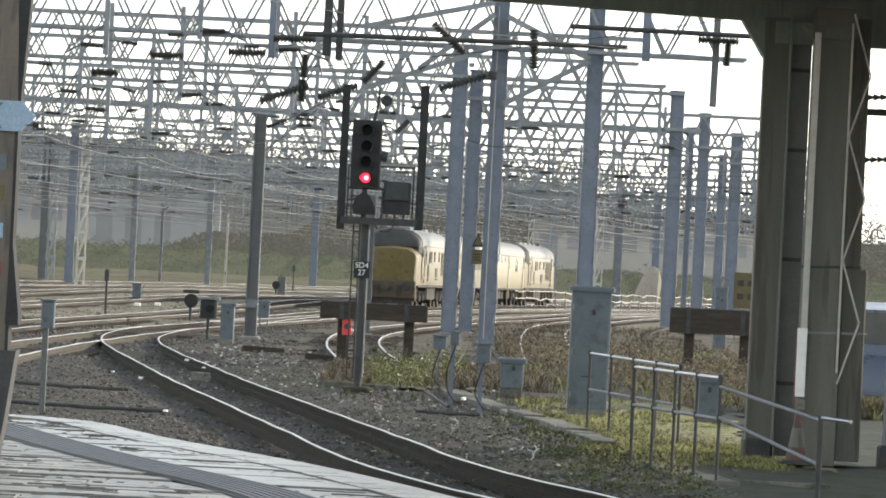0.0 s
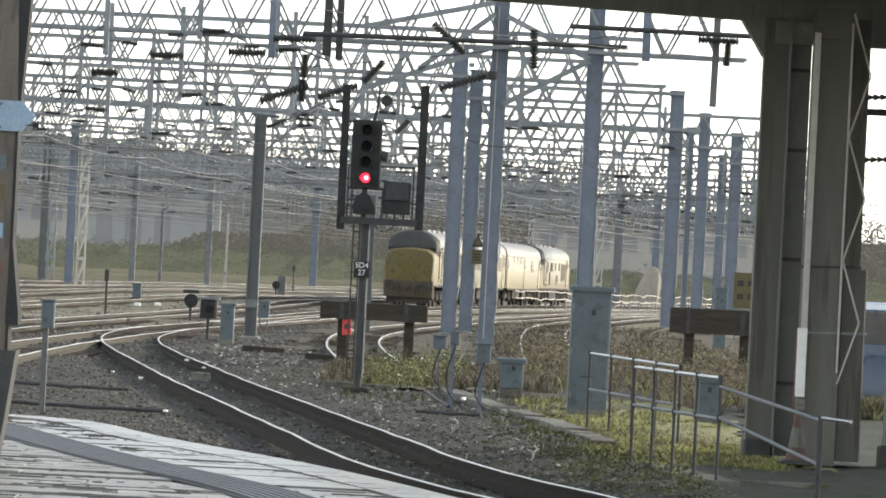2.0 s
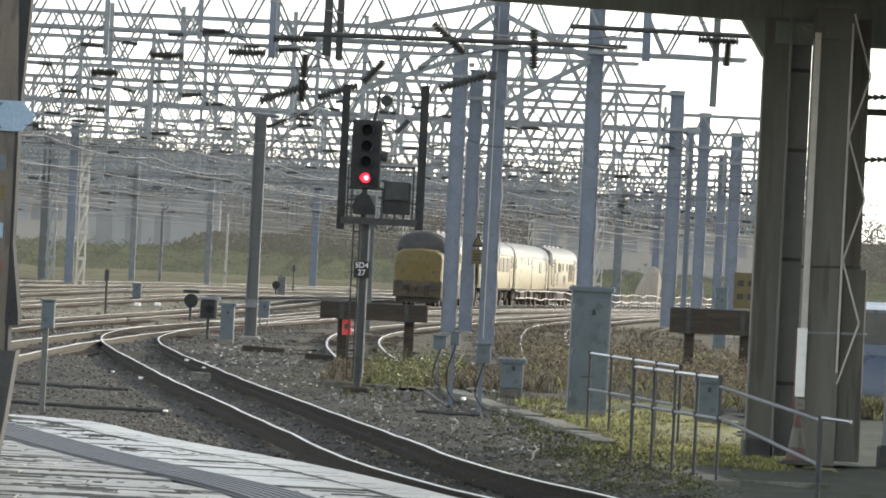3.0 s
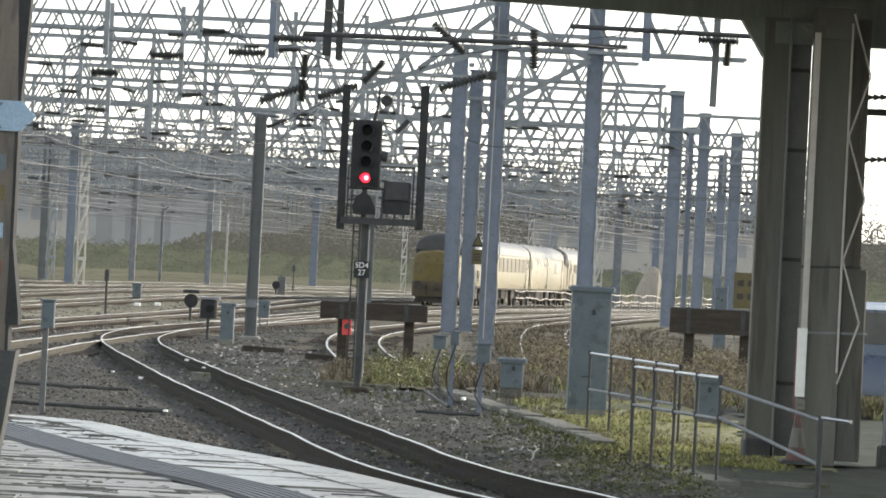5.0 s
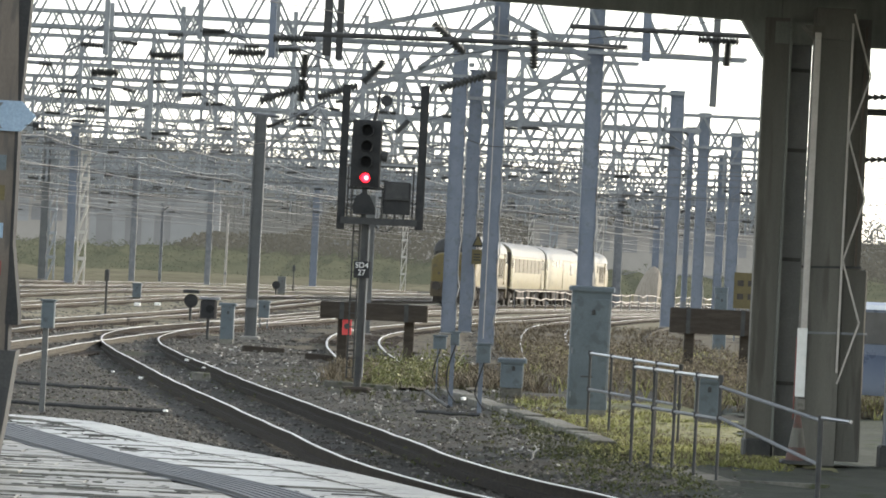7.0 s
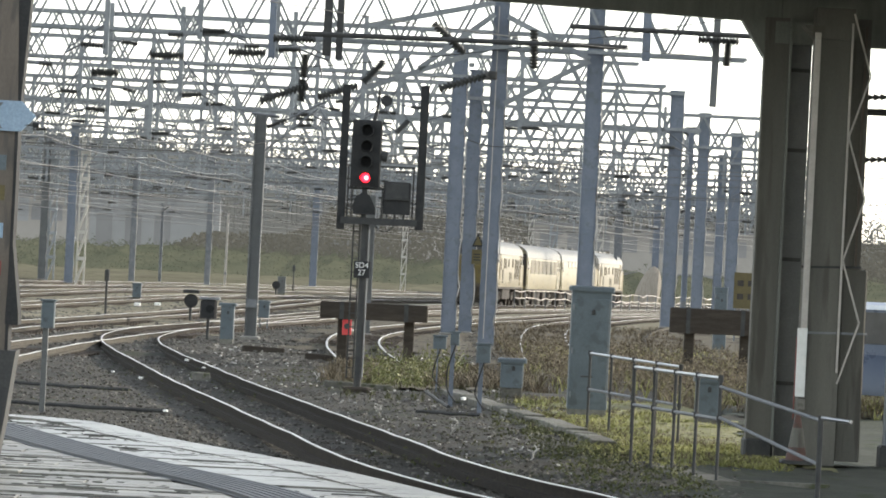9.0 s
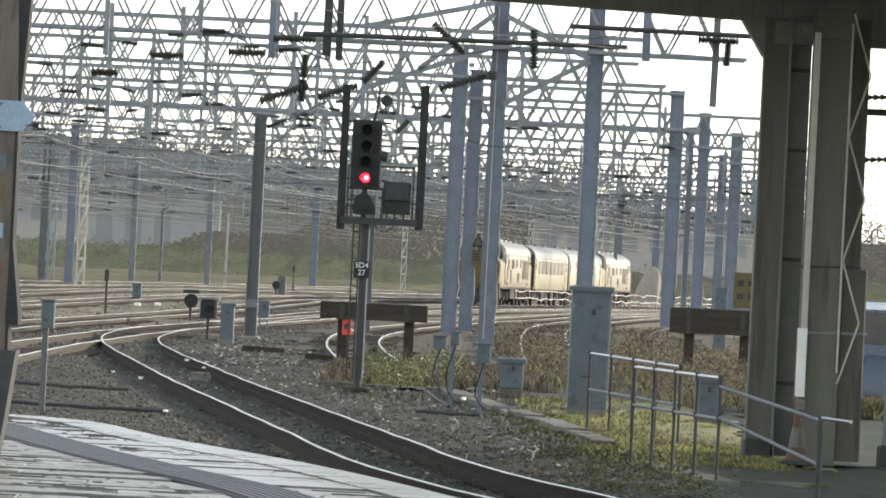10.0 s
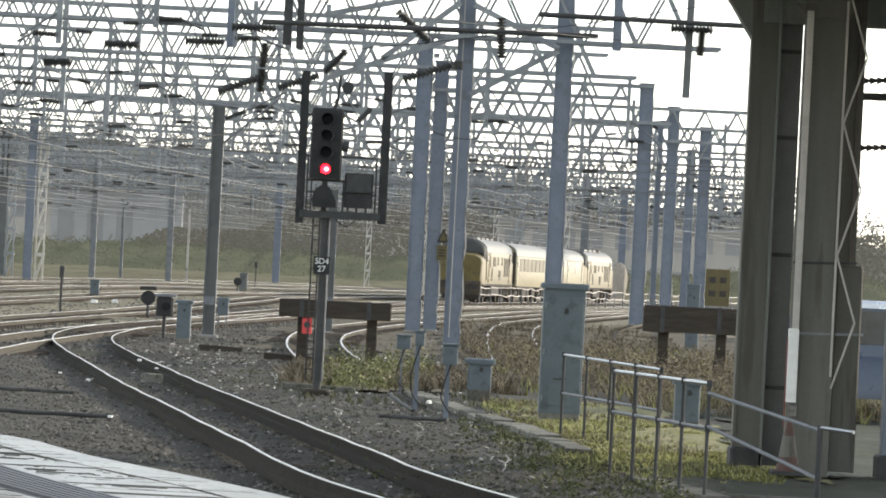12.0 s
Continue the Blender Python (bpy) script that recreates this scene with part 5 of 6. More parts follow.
# ---- station canopy and columns ----
def canopy():
    th = thing("station_canopy", Matrix(), "dark green painted canopy edge beam and roof on steel columns, with unseen added shade deck", "canopy", kind="structure")
    # Right of x 16 the unseen canopy is lengthened for its shade.
    part("fascia", Geo().beam((-1.5, 62.2, 6.57), (4.5, 62.2, 6.395), 0.3, 1.1).beam((4.5, 62.2, 6.395), (27.5, 62.2, 6.395), 0.3, 1.1), "canopy", th)
    part("roof_shade_deck", Geo().box((13.0, 57.0, 6.7), (29.0, 10.2, 0.2)), "canopy", th)
    # Unseen deck added only to shade the ground by the columns.
    part("roof_shade_deck", Geo().box((26.8, 68.2, 6.72), (8.6, 12.0, 0.2)), "canopy", th)
    for x in (0.5, 2.5, 6.9, 9.0, 12.0, 15.0, 18.0, 21.0, 24.0):
        part("purlin", Geo().box((x, 57, 6.5), (0.2, 10, 0.25)), "canopy", th)
    for x in (15.0, 26.0):
        part("support", Geo().box((x, 62.2, 2.9), (0.4, 0.4, 6.0)), "column", th)
    part("lower_beam", Geo().box((9.3, 61.95, 5.7), (9.8, 0.25, 0.3)), "canopy", th)
    part("bracket", Geo().sweep([[Vector((x, y, z)) for x, z in ((3.95, 5.85), (4.6, 5.85), (4.6, 4.8), (4.3, 5.3))] for y in (61.9, 62.3)]), "canopy", th)
    col = thing("canopy_column", pose(4.62, 62.1, 0), "dark green-grey riveted steel canopy column", "column", kind="structure")
    part("shaft", Geo().box((-0.17, 0, 2.9), (0.3, 0.5, 6.0)), "column", col)
    part("flange", Geo().box((-0.34, -0.12, 2.9), (0.04, 0.3, 6.0)), "column", col)
    part("flange", Geo().box((0.0, -0.02, 2.9), (0.035, 0.58, 6.0)), "canopy", col)
    part("recess", Geo().box((0.16, 0.12, 2.9), (0.3, 0.3, 6.0)), "mast_dark", col, "dark recessed web")
    for z in (0.9, 2.6, 4.1, 5.2):
        part("tie_plate", Geo().box((0.15, -0.05, z), (0.28, 0.05, 0.05)), "darksteel", col)
    part("foot", Geo().block((-0.17, 0, -0.02), (0.42, 0.62, 0.3), 0.03), "darksteel", col)
    pipe = thing("cable_pipe", pose(4.88, 60.62, 0), "pale upright conduit with a white guard at its foot", "conduit")
    part("pipe", Geo().box((0.01, 0, 3.6), (0.08, 0.06, 4.1)), "pale_pipe", pipe)
    part("guard", Geo().block((-0.01, -0.03, 1.22), (0.13, 0.1, 0.92), 0.01), "white", pipe)
    part("red_edge", Geo().box((-0.082, -0.02, 1.0), (0.012, 0.06, 1.1)), "dull_red", pipe)
    part("end_cap", Geo().block((0.02, 0, 0.66), (0.1, 0.1, 0.14), 0.02), "concrete", pipe)
    c2 = thing("canopy_column", pose(5.13, 61, 0), "broad grey-green boxed steel canopy column", "column", kind="structure")
    part("shaft", Geo().box((0.0, 0, 2.9), (0.52, 0.5, 6.2)), "column", c2)
    part("cap", Geo().sweep([[Vector((x, y, z)) for x, z in ((-0.42, 5.75), (0.36, 5.75), (0.26, 5.58), (-0.26, 5.58))] for y in (-0.3, 0.3)]), "column", c2)
    part("band", Geo().beam((-0.3, -0.26, 2.5), (0.5, -0.26, 2.53), 0.02, 0.03), "darksteel", c2)
    part("band", Geo().beam((-0.28, -0.26, 1.62), (0.62, -0.26, 1.64), 0.02, 0.03), "galv", c2)
    lat = thing("lattice_column", pose(5.5, 61.2, 0), "pale-edged lattice steel column beside the boxed column", "column", kind="structure")
    part("chord", Geo().beam((-0.14, -0.5, 1.1), (-0.14, -0.5, 5.8), 0.026, 0.04), "pale_pipe", lat)
    part("chord", Geo().beam((0.1, 0.1, 0), (0.1, 0.1, 5.8), 0.03, 0.05), "column_brown", lat)
    for k in range(6):
        s = -1 if k % 2 else 1
        a, b = 0.95 + 0.83 * k, 0.95 + 0.83 * (k + 1)
        part("lattice_bar", Geo().beam((-0.13 * s, -0.51, a), (0.13 * s, -0.51, b), 0.02, 0.024), "pale_pipe", lat)
    part("back_plate", Geo().box((0.02, 0.16, 2.9), (0.3, 0.04, 6.0)), "column", lat)
    part("base_box", Geo().block((0.08, 0.05, 1.2), (0.34, 0.4, 2.6), 0.02), "column", lat)
    for z in (4.85, 4.65, 4.0):
        g = Geo()
        insulator(g, (0.15, 0.3, z), (0.6, 0.3, z + 0.03), 0.05, 5)
        part("insulator_arm", g, "porcelain", lat)
    far = thing("canopy_column", pose(6.16, 61, 0), "plain blue-grey steel canopy column", "column", kind="structure")
    part("shaft", Geo().box((0.12, 0, 2.9), (0.42, 0.4, 6.2)), "mast", far)
    part("foot", Geo().block((0.12, 0, 0.0), (0.55, 0.5, 0.3), 0.03), "darksteel", far)
    part("lattice_chord", Geo().beam((0.36, -0.25, 1.1), (0.36, -0.25, 5.8), 0.026, 0.04), "pale_pipe", far)
    part("web_plate", Geo().box((0.5, 0.1, 2.9), (0.34, 0.2, 6.2)), "column", far)
    for k in range(6):
        a = 0.95 + 0.83 * k
        q = -1 if k % 2 else 1
        part("lattice_bar", Geo().beam((0.49 - 0.12 * q, -0.26, a), (0.49 + 0.12 * q, -0.26, a + 0.83), 0.02, 0.024), "pale_pipe", far)
    part("crossbar", Geo().tube((-0.55, 0.4, 4.65), (0.9, 0.4, 4.66), 0.05, 10), "darksteel", far)
    board = thing("notice_box", pose(5.83, 55, 0), "dark green-grey notice box on a dark post", "notice box")
    part("post", Geo().box((0.03, 0, 0.9), (0.07, 0.07, 2.2)), "darksteel", board)
    part("box", Geo().block((0, -0.08, 1.95), (0.37, 0.12, 0.96), 0.015), "mast_dark", board)
    part("frame", Geo().box((0, -0.145, 1.95), (0.31, 0.012, 0.86)), "darksteel", board)


canopy()


def traffic_cone(x, y, z):
    th = thing("traffic_cone", pose(x, y, z), "grimy faded orange traffic cone with a grey sleeve", "traffic cone")
    ring = lambda r, h: [Vector((math.cos(2 * math.pi * k / 18) * r, math.sin(2 * math.pi * k / 18) * r, h)) for k in range(18)]
    part("base", Geo().block((0, 0, 0.025), (0.42, 0.42, 0.05), 0.02), "darksteel", th, "dark rubber base")
    body = part("body", Geo().sweep([ring(0.16, 0.05), ring(0.135, 0.1), ring(0.03, 0.66), ring(0.022, 0.67)]), "cone_orange", th, smooth=True)
    part("sleeve", Geo().sweep([ring(0.115, 0.22), ring(0.07, 0.48)]), "column", body, "grimy grey reflective sleeve", smooth=True)


traffic_cone(4.82, 60.0, -0.12)


def left_post():
    th = thing("canopy_post", pose(-2.95, 30, PLAT_Z), "brown painted steel post with a pale blue arrow sign", "post", kind="structure")
    shaft = ((0.7, -0.26, 0.09), (0.93, -0.26, 0.1), (1.95, -0.26, 0.098), (2.45, -0.26, 0.09), (3.09, -0.26, 0.065), (4.2, -0.26, 0.02))
    # Black strip over the sunlit post edge, standing in for canopy shade.
    edge = ((0.76, 0.085, 0.106), (1.95, 0.086, 0.106), (2.4, 0.08, 0.104))
    upper = ((2.36, 0.085, 0.108), (2.5, 0.08, 0.115), (3.09, 0.06, 0.146), (3.9, 0.03, 0.19))
    wedge = ((0.93, 0.08, 0.168), (1.0, 0.08, 0.165), (1.2, 0.085, 0.14), (1.45, 0.09, 0.108))
    sleeve = ((0.0, -0.27, 0.06), (0.29, -0.27, 0.107), (0.69, -0.27, 0.155), (0.76, -0.27, 0.166))
    for name, rows, mat, deep in (("shaft", shaft, "column_brown", 0.1), ("edge_shade_strip", edge, "black", 0.115), ("flange", upper, "black", 0.095), ("bracket", wedge, "black", 0.12), ("lower_sleeve", sleeve, "darksteel", 0.15)):
        part(name, Geo().sweep([[Vector((x, y, z)) for x, y in ((a, -deep), (b, -deep), (b, deep), (a, deep))] for z, a, b in rows]), mat, th)
    part("knob", Geo().tube((0.2, -0.13, 2.255), (0.24, -0.13, 2.255), 0.018, 10).tube((0.1, -0.12, 2.25), (0.2, -0.13, 2.255), 0.006, 6), "black", th)
    sg = thing("platform_sign", pose(-2.95, 29.885, 0), "pale blue arrow-shaped platform sign on a post", "sign")
    p = [(-0.4, 2.96), (0.12, 2.96), (0.22, 3.06), (0.12, 3.16), (-0.4, 3.16)]
    face = part("plate", Geo().sweep([[Vector((x, -0.015, z)) for x, z in p], [Vector((x, 0.015, z)) for x, z in p]]), "sign_blue", sg)
    part("dark_band", Geo().sweep([[Vector((x, y, z)) for x, z in ((-0.4, 2.975), (0.0, 2.975), (-0.07, 3.06), (0.0, 3.145), (-0.4, 3.145))] for y in (-0.022, -0.018)]), "mast_dark", face)
    for z, k in ((2.3, "sign_blue"), (2.55, "old_yellow"), (2.75, "cabinet"), (2.05, "dull_red"), (1.85, "car_blue")):
        part("sticker", Geo().box((0.0, -0.104, z - PLAT_Z), (0.07, 0.008, 0.1)), k, th)


left_post()


# ---- parked car ----
def car():
    th = thing("parked_car", pose(8.75, 86, 0, 0, 0, 75), "blue and silver car parked behind the columns", "car")
    body = []
    for y, w, z0, z1 in ((-2.1, 1.5, 0.45, 0.75), (-1.9, 1.75, 0.3, 0.95), (-0.9, 1.8, 0.28, 1.05), (0.9, 1.8, 0.28, 1.1), (1.8, 1.76, 0.3, 1.05), (2.05, 1.55, 0.45, 0.8)):
        body.append([Vector((-w / 2, y, z0)), Vector((w / 2, y, z0)), Vector((w / 2, y, z1 - 0.15)), Vector((w / 2 - 0.1, y, z1)), Vector((-w / 2 + 0.1, y, z1)), Vector((-w / 2, y, z1 - 0.15))])
    part("body", Geo().sweep(body), "car_blue", th, smooth=True)
    cab = []
    for y, w, z1 in ((-0.95, 1.6, 1.1), (-0.25, 1.5, 1.9), (1.5, 1.5, 1.96), (1.95, 1.55, 1.2)):
        cab.append([Vector((-w / 2 - 0.08, y, 1.0)), Vector((w / 2 + 0.08, y, 1.0)), Vector((w / 2, y, z1)), Vector((-w / 2, y, z1))])
    part("cabin", Geo().sweep(cab), "car_blue", th, smooth=True)
    part("roof_panel", Geo().block((0, 0.65, 1.97), (1.62, 2.0, 0.14), 0.05), "car_silver", th, "pale reflecting roof")
    part("windscreen", Geo().box((0, -0.64, 1.54), (1.36, 0.03, 0.8), Matrix.Rotation(-0.66, 3, "X")), "glass", th)
    for s in (-1, 1):
        part("side_window", Geo().box((s * 0.805, 0.55, 1.55), (0.05, 1.7, 0.6)), "glass", th)
        part("door_mirror", Geo().block((s * 0.98, -0.5, 1.12), (0.18, 0.12, 0.14), 0.02), "car_silver", th)
        part("headlight", Geo().block((s * 0.6, -2.02, 0.78), (0.35, 0.12, 0.16), 0.02), "white", th)
        for y in (-1.3, 1.3):
            w = part("wheel", Geo().tube((s * 0.72, y, 0.32), (s * 0.92, y, 0.32), 0.32, 20), "black", th)
            part("rim", Geo().tube((s * 0.91, y, 0.32), (s * 0.93, y, 0.32), 0.2, 14), "galv", w)


car()


# ---- low barrier in the yard ----
def barrier():
    th = thing("guard_barrier", Matrix(), "long pale barrier of two sagging rails beside the train line", "barrier", kind="structure")
    a, b = Vector((4.35, 265.8, 0.5)), Vector((24, 330, 0.5))
    n = 30
    rb = random.Random(3)
    for k in range(n):
        p, q = a.lerp(b, k / n), a.lerp(b, (k + 1) / n)
        post = part("post", Geo().box((p.x, p.y, p.z + 0.45), (0.06, 0.06, 1.1)), "galv", th)
        for z in (0.52, 0.95):
            u = p.lerp(q, 0.5)
            dip = rb.uniform(-0.03, 0.13)
            g = Geo().beam((p.x, p.y, p.z + z + rb.uniform(-0.03, 0.05)), (u.x, u.y, u.z + z - dip), 0.05, 0.045)
            part("rail", g.beam((u.x, u.y, u.z + z - dip), (q.x, q.y, q.z + z + rb.uniform(-0.03, 0.05)), 0.05, 0.045), "pale_pipe", th)


barrier()


# ---- distance ----
def shed(x, y, w, d, h, gable, label, wall="far_wall"):
    th = thing("industrial_shed", pose(x, y, 0.4), label, "building", "distant buildings", "structure")
    prof = [(-w / 2, -0.5), (w / 2, -0.5), (w / 2, h), (0, h + gable), (-w / 2, h)]
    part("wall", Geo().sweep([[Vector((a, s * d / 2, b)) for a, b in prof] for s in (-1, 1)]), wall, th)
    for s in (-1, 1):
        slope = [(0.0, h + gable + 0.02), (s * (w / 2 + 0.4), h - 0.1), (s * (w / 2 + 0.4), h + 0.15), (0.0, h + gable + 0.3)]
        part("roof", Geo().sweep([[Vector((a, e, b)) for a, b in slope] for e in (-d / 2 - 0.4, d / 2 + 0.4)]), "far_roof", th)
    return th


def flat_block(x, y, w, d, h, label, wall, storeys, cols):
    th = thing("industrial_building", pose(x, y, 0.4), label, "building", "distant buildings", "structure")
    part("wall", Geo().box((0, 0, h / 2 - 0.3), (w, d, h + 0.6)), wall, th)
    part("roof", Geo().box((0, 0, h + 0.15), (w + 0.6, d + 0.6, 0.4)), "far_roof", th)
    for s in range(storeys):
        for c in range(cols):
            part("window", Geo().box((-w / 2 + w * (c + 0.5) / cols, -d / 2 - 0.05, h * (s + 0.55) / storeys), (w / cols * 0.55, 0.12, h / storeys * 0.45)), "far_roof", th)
    return th


# Haze over these buildings is glow in their materials.
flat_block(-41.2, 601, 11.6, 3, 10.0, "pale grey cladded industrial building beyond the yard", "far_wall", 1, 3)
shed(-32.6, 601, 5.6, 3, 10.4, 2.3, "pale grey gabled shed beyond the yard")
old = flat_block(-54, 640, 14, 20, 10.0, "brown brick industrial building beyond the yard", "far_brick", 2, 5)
# Unidentified pale panel, added high on this wall.
part("pale_panel", Geo().box((-4.8, -10.1, 8.2), (1.7, 0.12, 3.6)), "far_wall", old, "pale panel of unknown kind")
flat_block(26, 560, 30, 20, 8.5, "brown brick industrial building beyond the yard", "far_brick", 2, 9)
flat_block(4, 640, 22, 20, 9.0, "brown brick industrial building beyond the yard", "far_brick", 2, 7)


def pale_tarp():
    th = thing("covered_mound", pose(19.2, 420, 0.5) @ Matrix.Scale(0.82, 4), "pale sheeted mound beside the line", "mound")
    secs = []
    for k, (w, z) in enumerate(((1.45, 0), (1.4, 0.9), (1.3, 1.8), (1.15, 2.6), (0.9, 3.3), (0.6, 3.8), (0.2, 4.1))):
        ring = []
        for i in range(20):
            a = 2 * math.pi * i / 20
            f = 1 + 0.35 * noise.noise(Vector((math.cos(a) * 1.6, math.sin(a) * 1.6, z * 0.35)))
            ring.append(Vector((0.16 * z + math.cos(a) * w * f, math.sin(a) * w * f, z + 0.25 * noise.noise(Vector((a, k, 3))))))
        secs.append(ring)
    part("sheet", Geo().sweep(secs), "old_sheet", th, smooth=True)


pale_tarp()


def leaf_quad(g, p, size, r):
    a = Vector((r.uniform(-1, 1), r.uniform(-1, 1), r.uniform(-1, 1))).normalized()
    b = a.cross(Vector((r.uniform(-1, 1), r.uniform(-1, 1), r.uniform(-1, 1)))).normalized()
    g.add([p - a * size, p + b * size * 0.5, p + a * size, p - b * size * 0.5], [(0, 1, 2, 3)])


def ridge():
    """Low wooded bank that closes the view behind the yard."""
    n, g = 90, Geo()
    xs = [-150 + 300 * i / n for i in range(n + 1)]
    rows = []
    for y, f in ((610, 0.0), (650, 0.35), (690, 0.8), (730, 1.0), (800, 1.0)):
        rows.append([Vector((x, y, 0.2 + f * (17.6 - 0.065 * x - 0.1 * max(0.0, x - 42) + 2.4 * noise.noise(Vector((x * 0.05, y * 0.01, 2))) + 1.2 * noise.noise(Vector((x * 0.3, y * 0.02, 5)))))) for x in xs])
    m = n + 1
    g.add([p for r in rows for p in r], [(j * m + i, j * m + i + 1, j * m + m + i + 1, j * m + m + i) for j in range(len(rows) - 1) for i in range(n)])
    # The bank's haze is emission in its material.
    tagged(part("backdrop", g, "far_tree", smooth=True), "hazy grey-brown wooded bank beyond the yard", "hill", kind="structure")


ridge()


def hedge_top(x):
    return 3.3 + 1.2 * noise.noise(Vector((x * 0.07, 0, 4))) + 0.7 * noise.noise(Vector((x * 0.3, 0, 9)))


def woods():
    """Hazy line of bare trees and scrub along the far side of the yard."""
    r = random.Random(11)
    g = Geo()
    for k in range(420):
        x = r.uniform(-95, 95)
        y = r.uniform(640, 735)
        h = 20.0 + 2.0 * noise.noise(Vector((x * 0.04, 0, 0))) - 0.055 * x - 0.1 * max(0.0, x - 42) + r.uniform(-2.0, 2.0)
        g.tube((x, y, 0), (x + r.uniform(-0.5, 0.5), y, h * 0.6), 0.25, 5, 0.1)
        for j in range(150):
            a = r.uniform(0, 2 * math.pi)
            rad = r.uniform(0, 2.8)
            z = h * (0.3 + 0.7 * r.random())
            leaf_quad(g, Vector((x + math.cos(a) * rad, y + math.sin(a) * rad, z)), r.uniform(0.14, 0.34), r)
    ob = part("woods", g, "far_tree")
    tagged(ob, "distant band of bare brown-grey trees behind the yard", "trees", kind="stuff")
    g = Geo()
    for k in range(30000):
        x, y = r.uniform(-70, 60), r.uniform(506, 568)
        f = 0.55 * min(1, (y - 505) / 15) + 0.35 * max(0, min(1, (y - 520) / 20)) + 0.1 * max(0, (y - 540) / 25)
        bush = 0.25 + 0.9 * max(0.0, noise.noise(Vector((x * 0.25, y * 0.12, 2))))
        z = 0.35 + f * hedge_top(x + y * 0.3) + 1.1 * f * noise.noise(Vector((x * 0.7, y * 0.2, 7))) + bush * r.uniform(-0.2, 1.0)
        leaf_quad(g, Vector((x, y, z)), r.uniform(0.08, 0.17), r)
    thin = Geo()
    for k in range(46000):
        x, y = r.uniform(-46, 60), r.uniform(560, 585)
        crown = 9.0 + 3.0 * noise.noise(Vector((x * 0.12, 3, 1))) + max(-7.0, min(0.0, (x + 8) * 0.2))
        leaf_quad(thin, Vector((x, y, 0.6 + max(1.0, crown) * r.random() ** 1.15)), r.uniform(0.2, 0.42), r)
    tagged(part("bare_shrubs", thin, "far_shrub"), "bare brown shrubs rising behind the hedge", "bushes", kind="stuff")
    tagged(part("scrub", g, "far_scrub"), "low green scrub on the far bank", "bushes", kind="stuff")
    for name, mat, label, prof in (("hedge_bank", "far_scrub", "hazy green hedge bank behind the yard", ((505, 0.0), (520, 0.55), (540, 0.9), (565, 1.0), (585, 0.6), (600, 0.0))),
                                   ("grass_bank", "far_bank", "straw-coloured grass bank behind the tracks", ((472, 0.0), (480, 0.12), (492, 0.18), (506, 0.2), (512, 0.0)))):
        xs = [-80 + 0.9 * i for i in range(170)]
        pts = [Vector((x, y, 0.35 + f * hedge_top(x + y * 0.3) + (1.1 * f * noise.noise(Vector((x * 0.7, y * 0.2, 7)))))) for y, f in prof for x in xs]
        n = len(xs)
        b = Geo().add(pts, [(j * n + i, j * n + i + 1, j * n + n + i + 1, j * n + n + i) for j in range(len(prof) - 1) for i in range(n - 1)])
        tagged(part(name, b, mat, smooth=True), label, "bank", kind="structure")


woods()


# ---- plants and stones ----
def patch(name, mat, label, x0, x1, y0, y1, step, seed, lift, edge=0.12):
    """Uneven sheet of turf or earth with a ragged outline, lying on the ballast."""
    nx, ny = int((x1 - x0) / step), int((y1 - y0) / (step * 3))
    g = Geo()
    ids = {}

    def inside(x, y):
        d = min((x - x0) / (x1 - x0), (x1 - x) / (x1 - x0), (y - y0) / (y1 - y0), (y1 - y) / (y1 - y0))
        return d + 0.18 * noise.noise(Vector((x * 1.1, y * 0.35, seed))) > edge

    def vert(i, j):
        if (i, j) not in ids:
            x, y = x0 + step * i, y0 + step * 3 * j
            ids[i, j] = len(g.v)
            g.v.append((x, y, ground_z(x, y) + lift + 0.03 * noise.noise(Vector((x * 3, y * 1.5, seed)))))
        return ids[i, j]

    for i in range(nx):
        for j in range(ny):
            if inside(x0 + step * (i + 0.5), y0 + step * 3 * (j + 0.5)):
                g.f.append((vert(i, j), vert(i + 1, j), vert(i + 1, j + 1), vert(i, j + 1)))
                g.mi.append(0)
    tagged(part(name, g, mat, smooth=True), label, "ground", kind="structure")


patch("grass_verge", "turf", "patchy yellow-green turf round the cabinet", 1.3, 5.6, 55, 92, 0.12, 1, 0.025, 0.16)
patch("weedy_ground", "earth", "brown weedy earth between the sidings", 0.9, 13, 88, 200, 0.3, 2, 0.06)
patch("weedy_ground", "earth", "brown weedy earth round the buffer stop", -2.6, 1.6, 84, 112, 0.2, 3, 0.05, 0.2)
patch("weedy_ground", "earth", "brown weedy earth beside the siding rails", -5.2, 2.4, 110, 205, 0.25, 6, 0.03, 0.16)
patch("yard_dirt", "yard_dirt", "dry olive-brown dirt between the running lines", -34, -6.5, 132, 330, 0.5, 7, 0.02, 0.06)
patch("yard_dirt", "yard_dirt", "dry olive-brown dirt under the train line", -8, 20, 175, 330, 0.5, 8, 0.02, 0.08)
# The glow in far_bank stands in for haze over this grass.
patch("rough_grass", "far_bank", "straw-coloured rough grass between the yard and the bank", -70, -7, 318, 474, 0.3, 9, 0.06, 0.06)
# Dark sheet laid where the ground lies in canopy shade.
patch("dark_soil_patch", "soil", "soil beside the canopy columns, darkened for the canopy shade", 2.4, 9.0, 40, 63, 0.15, 4, 0.015, 0.1)
patch("dark_soil_patch", "soil", "dark soil patch behind the canopy columns", 4.7, 12, 60, 88, 0.2, 5, 0.02, 0.05)

